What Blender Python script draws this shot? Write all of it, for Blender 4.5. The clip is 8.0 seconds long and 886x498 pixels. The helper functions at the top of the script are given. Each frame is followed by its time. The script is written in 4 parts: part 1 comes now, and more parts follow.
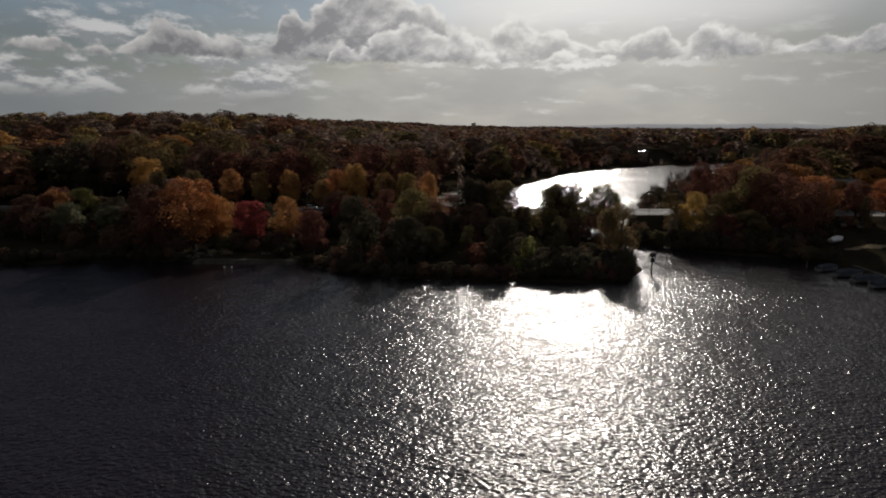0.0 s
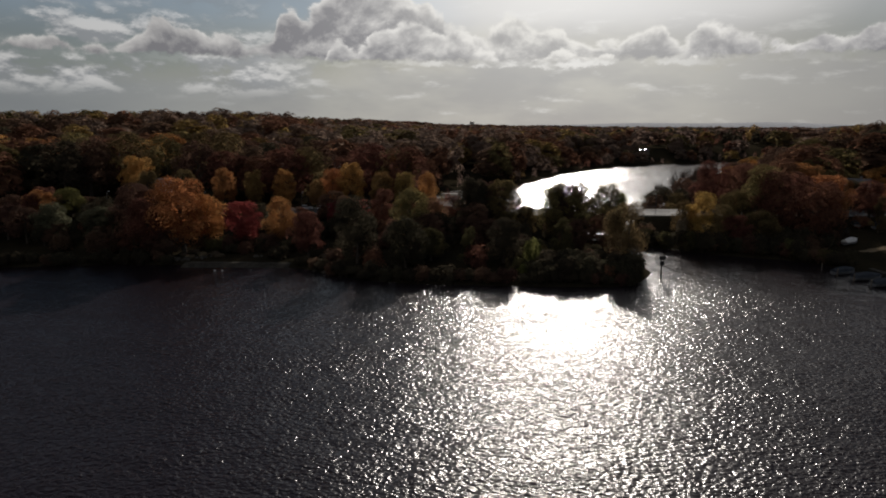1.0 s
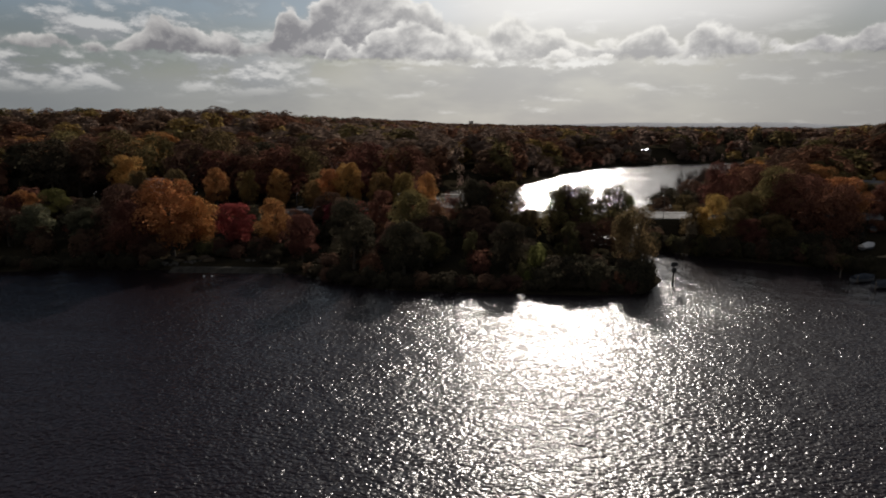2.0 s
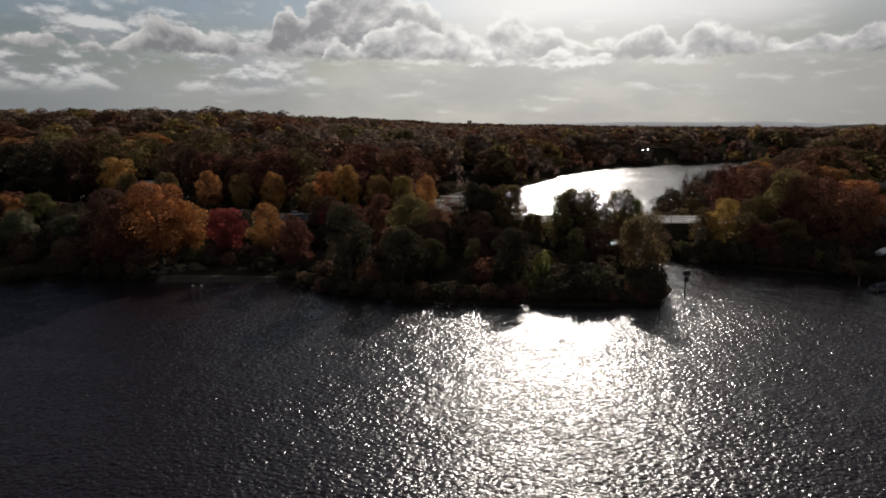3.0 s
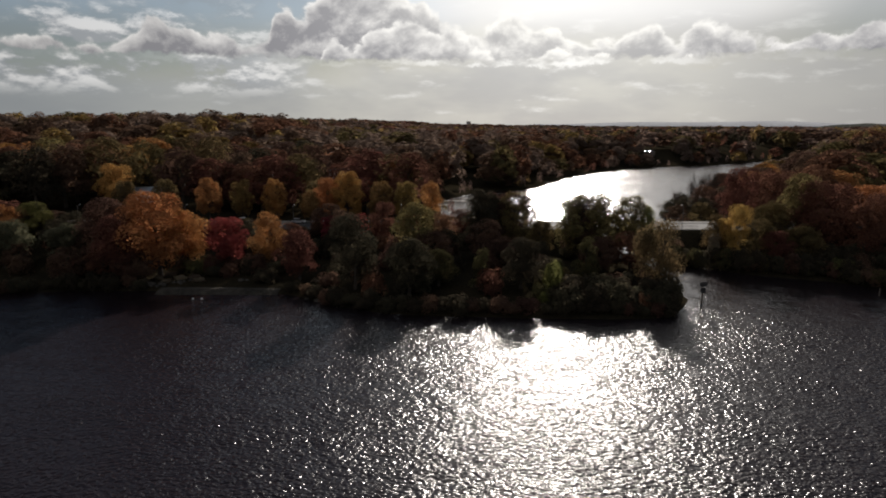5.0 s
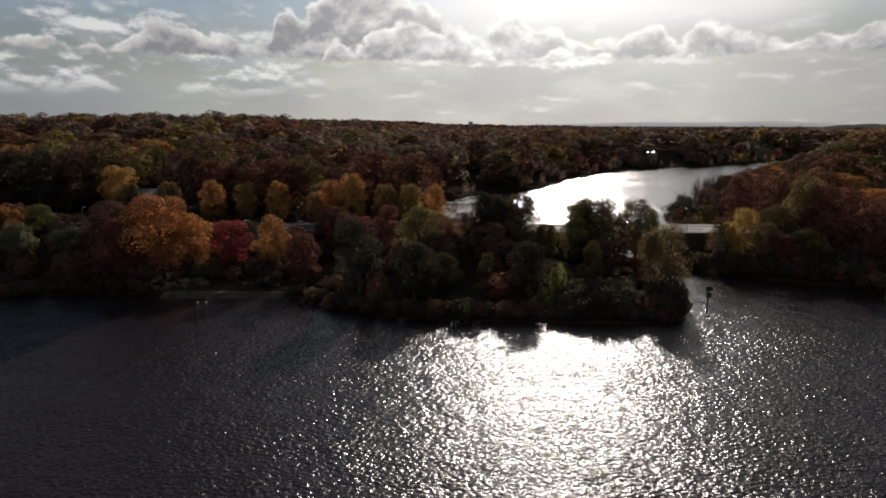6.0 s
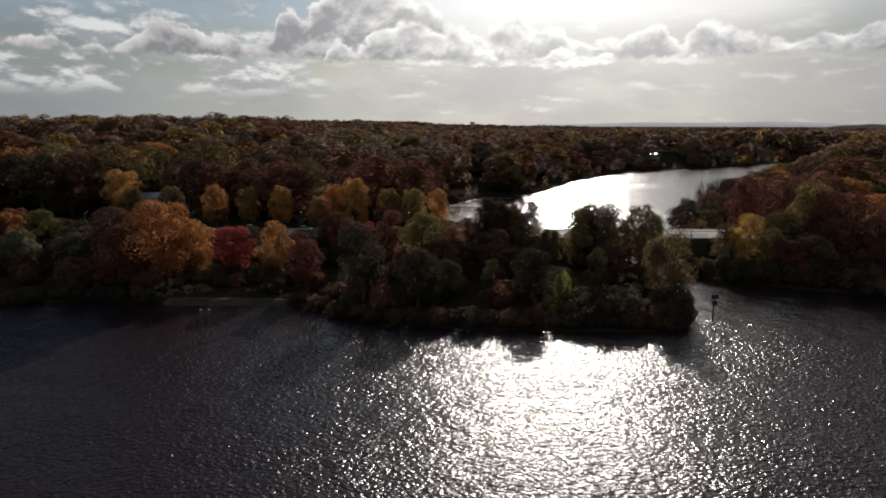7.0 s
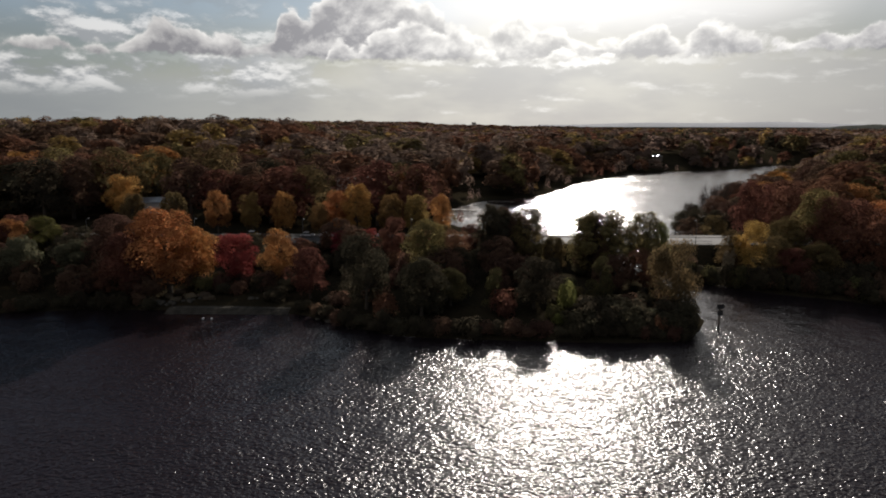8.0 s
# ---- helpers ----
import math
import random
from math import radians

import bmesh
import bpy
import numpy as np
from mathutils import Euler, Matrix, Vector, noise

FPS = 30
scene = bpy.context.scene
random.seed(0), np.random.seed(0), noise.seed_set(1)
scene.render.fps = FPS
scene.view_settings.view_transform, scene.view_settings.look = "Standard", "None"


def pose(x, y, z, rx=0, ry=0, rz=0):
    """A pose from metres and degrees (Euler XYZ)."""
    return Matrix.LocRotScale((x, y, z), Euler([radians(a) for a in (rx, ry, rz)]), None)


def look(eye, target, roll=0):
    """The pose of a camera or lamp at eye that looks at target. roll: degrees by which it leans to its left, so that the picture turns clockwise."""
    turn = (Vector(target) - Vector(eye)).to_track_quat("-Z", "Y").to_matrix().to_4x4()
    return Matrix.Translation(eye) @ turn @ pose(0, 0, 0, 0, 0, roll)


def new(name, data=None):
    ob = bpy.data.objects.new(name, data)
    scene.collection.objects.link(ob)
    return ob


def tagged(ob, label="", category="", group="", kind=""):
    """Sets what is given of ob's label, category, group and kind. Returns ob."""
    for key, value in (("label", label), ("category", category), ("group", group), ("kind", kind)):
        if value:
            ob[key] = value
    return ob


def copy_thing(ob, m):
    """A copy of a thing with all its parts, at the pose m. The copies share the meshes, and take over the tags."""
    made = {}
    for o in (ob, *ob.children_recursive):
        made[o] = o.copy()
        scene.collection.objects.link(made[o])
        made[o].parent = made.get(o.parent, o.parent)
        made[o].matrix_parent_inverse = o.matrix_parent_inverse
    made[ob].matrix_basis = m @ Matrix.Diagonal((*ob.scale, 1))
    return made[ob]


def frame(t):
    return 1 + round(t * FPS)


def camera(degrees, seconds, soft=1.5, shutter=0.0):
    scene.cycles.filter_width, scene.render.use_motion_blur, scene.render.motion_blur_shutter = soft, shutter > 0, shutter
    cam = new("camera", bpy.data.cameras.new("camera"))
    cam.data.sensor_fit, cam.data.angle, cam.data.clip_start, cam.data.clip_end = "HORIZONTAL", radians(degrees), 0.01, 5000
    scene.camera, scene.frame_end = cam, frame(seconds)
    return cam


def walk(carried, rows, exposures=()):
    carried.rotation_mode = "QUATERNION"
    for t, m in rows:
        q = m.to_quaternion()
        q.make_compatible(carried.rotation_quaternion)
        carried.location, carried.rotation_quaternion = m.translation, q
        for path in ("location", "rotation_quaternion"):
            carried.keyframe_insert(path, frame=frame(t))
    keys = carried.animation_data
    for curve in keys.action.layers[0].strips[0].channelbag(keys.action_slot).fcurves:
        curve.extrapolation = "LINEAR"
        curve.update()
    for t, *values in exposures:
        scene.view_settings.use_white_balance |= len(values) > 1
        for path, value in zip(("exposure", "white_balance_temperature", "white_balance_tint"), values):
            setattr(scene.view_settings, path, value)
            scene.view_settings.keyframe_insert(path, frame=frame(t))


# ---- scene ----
cam = camera(68.6, 8.0, 1.9)
PATH = [
    (0, (0.764, -39.053, 37.419), (0.74, -37.09, 37.039), 0.2),
    (0.5, (0.514, -35.519, 37.206), (0.492, -33.556, 36.824), 0.2),
    (1, (0.273, -31.91, 36.946), (0.254, -29.947, 36.563), 0.2),
    (1.5, (-0.04, -28.088, 36.785), (-0.057, -26.125, 36.401), 0.3),
    (3, (-0.881, -16.793, 37.396), (-0.891, -14.831, 37.009), 0.3),
    (3.5, (-1.289, -14.092, 37.825), (-1.296, -12.129, 37.439), 0.2),
    (4, (-1.893, -12.62, 38.15), (-1.899, -10.657, 37.764), 0.2),
    (4.5, (-2.417, -12.05, 38.398), (-2.422, -10.088, 38.013), 0.1),
    (6, (-3.535, -11.450, 39.504), (-3.548, -9.488, 39.119), 0.1),
    (6.5, (-3.809, -11.000, 40.079), (-3.824, -9.038, 39.694), 0.1),
    (7, (-4.047, -10.450, 40.894), (-4.065, -8.488, 40.509), 0.1),
    (7.5, (-4.28, -9.850, 41.825), (-4.299, -7.887, 41.44), 0.1),
    (8, (-4.566, -9.266, 42.627), (-4.588, -7.304, 42.242), 0.1),
]
walk(cam, [(t, look(e, a, r)) for t, e, a, r in PATH], [(0.0, -0.1, 6560, 11), (1.5, 0.03, 6560, 11), (3.5, 0.22, 6560, 11), (4.5, 0.32, 6560, 11), (6.5, 0.42, 6560, 11), (8.0, 0.5, 6560, 11)])

# ---- light ----
SUN_AZ, SUN_EL = 10.0, 21.6
sun_way = Vector((math.sin(radians(SUN_AZ)) * math.cos(radians(SUN_EL)), math.cos(radians(SUN_AZ)) * math.cos(radians(SUN_EL)), math.sin(radians(SUN_EL))))
sun_data = bpy.data.lights.new("sun", "SUN")
sun_data.energy, sun_data.angle, sun_data.color = 3.95, radians(0.6), (1.0, 0.93, 0.85)
sun = new("sun", sun_data)
sun.matrix_world = look((0, 0, 300), Vector((0, 0, 300)) - sun_way)


class Nodes:
    """Short way to write node trees."""

    def __init__(self, tree):
        self.tree = tree
        tree.nodes.clear()

    def add(self, kind, settings=None, **inputs):
        node = self.tree.nodes.new(kind)
        for key, value in (settings or {}).items():
            setattr(node, key, value)
        for key, value in inputs.items():
            self.plug(node, key.replace("_", " "), value)
        return node

    def plug(self, node, key, value):
        socket = node.inputs[int(key[1:])] if key[0] == "i" and key[1:].isdigit() else node.inputs[key]
        if hasattr(value, "is_output"):
            self.tree.links.new(value, socket)
        elif hasattr(value, "outputs"):
            self.tree.links.new(value.outputs[0], socket)
        else:
            socket.default_value = value

    def math(self, op, a, b=0.0, c=0.0):
        return self.add("ShaderNodeMath", {"operation": op}, i0=a, i1=b, i2=c).outputs[0]

    def step(self, x, lo, hi):
        """0 below lo, 1 above hi, smooth between (also with lo above hi)."""
        if lo > hi:
            return self.math("SUBTRACT", 1.0, self.step(x, hi, lo))
        n = self.add("ShaderNodeMapRange", {"interpolation_type": "SMOOTHSTEP"}, Value=x)
        n.inputs["From Min"].default_value, n.inputs["From Max"].default_value = lo, hi
        return n.outputs[0]

    def mix(self, f, a, b):
        n = self.add("ShaderNodeMix", {"data_type": "RGBA"}, i0=f)
        self.plug(n, "i6", a), self.plug(n, "i7", b)
        return n.outputs[2]

    def noise(self, where, scale, detail=4.0, rough=0.55, distortion=0.0):
        return self.add("ShaderNodeTexNoise", None, Vector=where, Scale=scale, Detail=detail, Roughness=rough, Distortion=distortion).outputs[0]

    def stretch(self, where, x, y, z, move=(0, 0, 0)):
        n = self.add("ShaderNodeMapping", None, Vector=where)
        n.inputs["Scale"].default_value, n.inputs["Location"].default_value = (x, y, z), move
        return n.outputs[0]


def grey(v, r=1.0, g=1.0, b=1.0):
    return (v * r, v * g, v * b, 1)


def make_sky():
    world = bpy.data.worlds.new("sky")
    scene.world = world
    world.use_nodes = True
    n = Nodes(world.node_tree)
    way = n.add("ShaderNodeTexCoord").outputs["Generated"]
    xyz = n.add("ShaderNodeSeparateXYZ", None, Vector=way)
    az = n.math("MULTIPLY", n.math("ARCTAN2", xyz.outputs[0], xyz.outputs[1]), 57.296)
    el = n.math("MULTIPLY", n.math("ARCSINE", xyz.outputs[2]), 57.296)
    near_sun = n.add("ShaderNodeVectorMath", {"operation": "DOT_PRODUCT"}, i0=way, i1=tuple(sun_way)).outputs["Value"]
    near_sun = n.math("MAXIMUM", near_sun, 0.0)
    glow = n.math("POWER", near_sun, 17.5)
    tight = n.math("POWER", near_sun, 118.0)
    # blue sky
    air = n.add("ShaderNodeTexSky", {"sky_type": "NISHITA", "sun_disc": False, "sun_elevation": radians(SUN_EL), "sun_rotation": radians(SUN_AZ),
                                     "air_density": 1.0, "dust_density": 0.5, "ozone_density": 1.4})
    clear = n.add("ShaderNodeBackground", None, Color=air.outputs[0], Strength=SKY)
    # heaped clouds: how high their tops stand over the horizon, by bearing
    heads = [(-36, 5.9), (-31.7, 6.3), (-30.4, 6.9), (-29, 6.6), (-27.8, 6.3), (-26.4, 6.0), (-24.9, 7.4), (-22.1, 8.3), (-20.6, 7.9), (-19.8, 7.2), (-18.3, 7.4), (-15.8, 7.0), (-14.8, 7.4),
             (-14.1, 9.2), (-13.1, 9.9), (-12.3, 9.1), (-11.3, 9.7), (-9, 10.9), (-5.5, 11.2), (-2.7, 10.3), (0.7, 8.0), (1.7, 7.5), (2.4, 7.9), (3.4, 7.8), (5.1, 9.3), (7.4, 8.1), (8.8, 8.6),
             (10, 7.5), (13.7, 6.9), (15, 7.6), (16.5, 8.2), (18, 7.5), (19.1, 7.1), (20.2, 8.0), (22.2, 7.3), (25.4, 6.7), (27, 6.7), (29.4, 7.0), (36, 6.9)]

    def tops(bearing):
        made = n.add("ShaderNodeFloatCurve", None, Value=n.math("MULTIPLY_ADD", bearing, 1 / 80, 0.5))
        curve = made.mapping.curves[0]
        curve.points[0].location, curve.points[1].location = (0.0, 0.5), (1.0, 0.5)
        for a, e in heads:
            curve.points.new(a / 80 + 0.5, e / 14)
        made.mapping.update()
        return n.math("MULTIPLY", made.outputs[0], 14.0)

    billow = n.noise(n.stretch(way, 1, 1, 1.6), 9.0, 5.0, 0.5)
    grain = n.noise(n.stretch(way, 1, 1, 1.4), 46.0, 6.0, 0.62)

    def bank(rank, move, drop, swing):
        """One rank of heaps: its cover and how lit it is. Edges are thin and bright against the sun, cores grey."""
        at = n.stretch(way, 1, 1, 1.3, (move, 0.0, 0.0))
        up = n.stretch(way, 1, 1, 1.3, (move, 0.0, 0.02))
        mass, mass_up = n.noise(at, 15.0, 8.0, 0.6, 0.25), n.noise(up, 15.0, 8.0, 0.6, 0.25)
        knobs = n.add("ShaderNodeTexVoronoi", {"feature": "SMOOTH_F1"}, Vector=at, Scale=36.0, Smoothness=0.5).outputs[0]
        rise = n.math("ADD", n.math("MULTIPLY_ADD", n.math("SUBTRACT", mass, 0.5), swing, -drop), n.math("MULTIPLY", n.math("SUBTRACT", 0.35, knobs), 1.2))
        rim = n.math("ADD", n.math("SUBTRACT", tops(n.math("ADD", az, rank)), el), rise)
        edge = n.math("MULTIPLY", n.step(rim, 1.1, 0.0), n.math("MULTIPLY_ADD", grain, 1.5, -0.1))
        shine = n.math("ADD", n.math("MULTIPLY", edge, 0.75), n.math("MULTIPLY", n.step(rim, 2.2, 0.2), 0.26))
        shine = n.math("ADD", shine, n.math("MULTIPLY", n.math("SUBTRACT", mass, mass_up), 2.6))
        return n.step(rim, -0.1, 0.55), shine

    base = n.math("MULTIPLY_ADD", n.math("SUBTRACT", grain, 0.5), 1.5, n.math("MULTIPLY_ADD", n.math("SUBTRACT", billow, 0.5), 1.2, el))
    floor_line = n.step(base, 4.9, 5.4)
    far_bank, far_lit = bank(0.0, 0.0, 0.2, 4.6)
    near_bank, near_lit = bank(-4.0, 5.3, 2.8, 5.0)
    heap = n.math("MULTIPLY", n.math("MAXIMUM", far_bank, near_bank), floor_line)
    lit = n.math("ADD", n.math("MULTIPLY", near_lit, near_bank), n.math("MULTIPLY", far_lit, n.math("SUBTRACT", 1.0, near_bank)))
    lit = n.math("ADD", lit, n.math("MULTIPLY_ADD", glow, 0.3, 0.06))
    lit = n.add("ShaderNodeClamp", None, Value=n.math("ADD", lit, n.math("MULTIPLY", n.math("SUBTRACT", billow, 0.5), 0.8))).outputs[0]
    cloud = n.mix(lit, grey(0.195, 0.985, 0.985, 1.05), grey(0.60, 1.01, 1.0, 0.97))
    cloud = n.mix(n.step(glow, 0.05, 0.75), cloud, n.mix(n.step(lit, 0.1, 0.9), grey(0.28, 1.0, 0.995, 0.965), grey(0.46, 1.01, 1.0, 0.945)))
    # thin layer under the heaps, with pale streaks
    flat = n.stretch(way, 1, 1, 4)
    streak = n.step(n.noise(flat, 11.0, 6.0, 0.62), 0.55, 0.75)
    murk = n.step(n.noise(n.stretch(way, 1, 1, 3), 4.0, 4.0, 0.55), 0.35, 0.65)
    veil_color = n.mix(streak, n.mix(murk, grey(0.29, 0.99, 0.99, 0.97), grey(0.38, 1.01, 1.0, 0.92)), grey(0.48, 1.0, 1.0, 0.97))
    seam = n.math("MULTIPLY", n.math("MULTIPLY", n.step(base, 4.5, 4.8), n.step(base, 5.3, 5.0)), n.step(n.noise(n.stretch(way, 1, 1, 2.5), 14.0, 4.0, 0.6), 0.42, 0.6))
    veil_color = n.mix(n.math("MULTIPLY", seam, 0.8), veil_color, grey(0.54, 1.0, 1.0, 0.97))
    veil = n.step(n.math("MULTIPLY_ADD", n.math("SUBTRACT", billow, 0.5), 7.0, el), 6.6, 4.2)
    # loose clouds higher up; unseen cover behind and overhead, added to light the trees
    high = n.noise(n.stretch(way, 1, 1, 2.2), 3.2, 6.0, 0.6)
    fill_behind = n.step(n.add("ShaderNodeVectorMath", {"operation": "DOT_PRODUCT"}, i0=way, i1=tuple(sun_way)).outputs["Value"], 0.35, -0.5)
    fill_overhead = n.step(el, 42.0, 68.0)
    loose = n.math("MULTIPLY", n.step(high, 0.44, 0.62), n.math("MULTIPLY_ADD", n.math("MAXIMUM", fill_behind, fill_overhead), 0.6, 0.15))
    wisp = n.noise(n.stretch(way, 1, 1, 2.4, (2.0, 0.0, 0.0)), 9.0, 6.0, 0.6)
    wisp_up = n.noise(n.stretch(way, 1, 1, 2.4, (2.0, 0.0, 0.02)), 9.0, 6.0, 0.6)
    fleece = n.math("MULTIPLY", n.math("MULTIPLY", n.step(wisp, 0.43, 0.56), n.step(az, -4.0, -20.0)), n.step(el, 11.5, 7.0))
    fleece = n.math("MULTIPLY", fleece, n.step(el, 1.5, 3.5))
    fleece_color = n.mix(n.step(n.math("SUBTRACT", wisp, wisp_up), -0.05, 0.09), grey(0.29, 0.95, 1.0, 1.06), grey(0.66, 1.0, 1.0, 0.99))
    veil_color = n.mix(n.step(az, 0.0, -34.0), veil_color, n.mix(0.7, veil_color, grey(0.22, 0.87, 1.0, 1.1)))
    veil_color = n.mix(n.math("MULTIPLY", n.step(az, 13.0, 28.0), 0.75), veil_color, n.mix(streak, grey(0.27, 1.0, 1.0, 0.98), grey(0.42, 1.0, 1.0, 0.97)))
    upper = n.mix(n.step(az, 4.0, -14.0), grey(0.46, 1.0, 1.0, 0.985), grey(0.44, 0.8, 1.0, 1.2))
    veil_color = n.mix(n.math("MULTIPLY", n.step(el, 6.0, 9.0), 0.8), veil_color, upper)
    both = n.mix(heap, n.mix(n.math("MULTIPLY", fleece, 0.85), veil_color, fleece_color), cloud)
    # last two terms brighten the added out-of-view cloud as fill light
    boost = n.math("ADD", n.math("MULTIPLY_ADD", glow, 1.05, n.math("MULTIPLY_ADD", n.math("POWER", near_sun, 1.5), 0.72, 0.42)), n.math("MULTIPLY_ADD", tight, 1.0, n.math("ADD", n.math("MULTIPLY", fill_behind, 0.35), n.math("MULTIPLY", fill_overhead, 0.9))))
    hazed = n.math("MULTIPLY", n.step(glow, 0.015, 0.4), 0.97)
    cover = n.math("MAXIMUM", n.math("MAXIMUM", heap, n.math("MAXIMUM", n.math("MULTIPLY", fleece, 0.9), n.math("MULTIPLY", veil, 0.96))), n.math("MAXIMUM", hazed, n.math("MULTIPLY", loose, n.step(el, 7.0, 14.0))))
    # blue gaps and a thin high veil away from the sun
    away = n.step(az, -3.0, -20.0)
    gap = n.math("MULTIPLY", n.math("MULTIPLY", n.step(wisp, 0.5, 0.4), away), n.step(el, 2.5, 4.5))
    cover = n.math("MAXIMUM", heap, n.math("MULTIPLY", cover, n.math("MULTIPLY_ADD", gap, -0.6, 1.0)))
    cover = n.math("MAXIMUM", cover, n.math("MULTIPLY", n.step(el, 18.0, 9.0), 0.42))
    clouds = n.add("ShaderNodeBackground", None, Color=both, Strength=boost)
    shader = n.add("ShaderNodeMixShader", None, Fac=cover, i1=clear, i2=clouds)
    n.add("ShaderNodeOutputWorld", None, Surface=shader)


SKY = 0.026
make_sky()

# ---- materials ----


def material(name):
    m = bpy.data.materials.new(name)
    m.use_nodes = True
    return m, Nodes(m.node_tree)


def surface(name, a, b, scale=1.0, rough=0.8, bump=0.02, metal=0.0, grain=12.0, gloss=0.5):
    """Two tones mottled at a broad and a fine scale, with relief."""
    m, n = material(name)
    where = n.add("ShaderNodeTexCoord").outputs["Object"]
    broad, small = n.noise(where, scale, 5.0), n.noise(where, scale * grain, 4.0)
    f = n.step(n.math("MULTIPLY_ADD", small, 0.5, n.math("MULTIPLY", broad, 0.5)), 0.36, 0.64)
    color = n.mix(f, (*a, 1), (*b, 1))
    relief = n.add("ShaderNodeBump", None, Height=small, Strength=0.6, Distance=bump)
    p = n.add("ShaderNodeBsdfPrincipled", None, Base_Color=color, Metallic=metal, Normal=relief, Specular_IOR_Level=gloss,
              Roughness=n.math("MULTIPLY_ADD", broad, 0.2, rough - 0.1))
    n.add("ShaderNodeOutputMaterial", None, Surface=p)
    return m


def leafage(name, a, b, c, through_light=0.5):
    """Leaves: three tones mixed leaf by leaf and tree by tree; some light comes through."""
    m, n = material(name)
    leaf = n.add("ShaderNodeNewGeometry").outputs["Random Per Island"]
    tree = n.add("ShaderNodeObjectInfo").outputs["Random"]
    where = n.add("ShaderNodeNewGeometry").outputs["Position"]
    patch = n.noise(where, 0.16, 3.0)
    color = n.mix(n.step(n.math("MULTIPLY_ADD", patch, 0.8, n.math("MULTIPLY", leaf, 0.3)), 0.35, 0.75), (*a, 1), (*b, 1))
    color = n.mix(n.math("MULTIPLY", n.step(leaf, 0.72, 0.95), 0.5), color, (*c, 1))
    tone = n.add("ShaderNodeHueSaturation", None, Color=color, Saturation=0.86, Value=n.math("MULTIPLY_ADD", tree, 0.6, 1.58), Hue=n.math("MULTIPLY_ADD", tree, 0.03, 0.470))
    d = n.add("ShaderNodeBsdfDiffuse", None, Color=tone, Roughness=0.6)
    t = n.add("ShaderNodeBsdfTranslucent", None, Color=tone)
    n.add("ShaderNodeOutputMaterial", None, Surface=n.add("ShaderNodeMixShader", None, Fac=through_light, i1=d, i2=t))
    return m


def water_material():
    m, n = material("lake_water")
    where = n.add("ShaderNodeNewGeometry").outputs["Position"]
    trains = []
    for angle, size, seed in ((24, 1.9, 0.0), (-20, 1.5, 40.0)):
        turn = n.add("ShaderNodeMapping", None, Vector=where)
        turn.inputs["Rotation"].default_value = (0, 0, radians(angle))
        turn.inputs["Scale"].default_value = (0.74, 1.0, 1.0)
        turn.inputs["Location"].default_value = (seed, 0, 0)
        trains.append(n.noise(turn.outputs[0], size, 1.8, 0.5, 0.25))
    chop = n.math("ADD", n.math("MULTIPLY", trains[0], 0.62), n.math("MULTIPLY", trains[1], 0.5))
    swell = n.noise(where, 0.22, 2.0, 0.5)
    gust = n.step(n.noise(n.stretch(where, 0.35, 1.4, 1.0), 0.02, 4.0), 0.35, 0.65)
    sets = n.add("ShaderNodeMapping", None, Vector=where)
    sets.inputs["Rotation"].default_value, sets.inputs["Scale"].default_value = (0, 0, radians(35)), (0.35, 1.0, 1.0)
    chop = n.math("MULTIPLY", chop, n.math("MULTIPLY_ADD", n.noise(sets.outputs[0], 0.3, 2.0), 0.9, 0.55))
    behind = n.step(n.add("ShaderNodeSeparateXYZ", None, Vector=where).outputs[1], 185.0, 240.0)
    place = n.add("ShaderNodeSeparateXYZ", None, Vector=where)
    inland = n.math("MULTIPLY_ADD", n.math("MAXIMUM", n.math("SUBTRACT", place.outputs[0], 56.0), 0.0), 0.5, place.outputs[1])
    lee = n.math("MULTIPLY", n.step(inland, 106.0, 134.0), n.math("SUBTRACT", 1.0, behind))
    gust = n.math("SUBTRACT", gust, n.math("ADD", n.math("MULTIPLY", behind, 0.15), n.math("MULTIPLY", n.step(inland, 106.0, 134.0), 0.9)))
    height = n.math("MULTIPLY_ADD", n.math("MULTIPLY", n.math("MULTIPLY", chop, 0.415), n.math("MULTIPLY_ADD", behind, -0.15, 1.0)), n.math("MULTIPLY_ADD", gust, 0.4, 0.75), n.math("MULTIPLY", swell, 0.35))
    relief = n.add("ShaderNodeBump", None, Height=height, Strength=1.0, Distance=1.0)
    p = n.add("ShaderNodeBsdfPrincipled", None, Base_Color=(0.013, 0.009, 0.011, 1), Roughness=n.math("MULTIPLY_ADD", lee, -0.045, n.math("MULTIPLY_ADD", behind, -0.022, 0.203)), IOR=1.333, Specular_IOR_Level=n.math("MULTIPLY_ADD", behind, 0.16, 0.28), Normal=relief)
    n.add("ShaderNodeOutputMaterial", None, Surface=p)
    return m


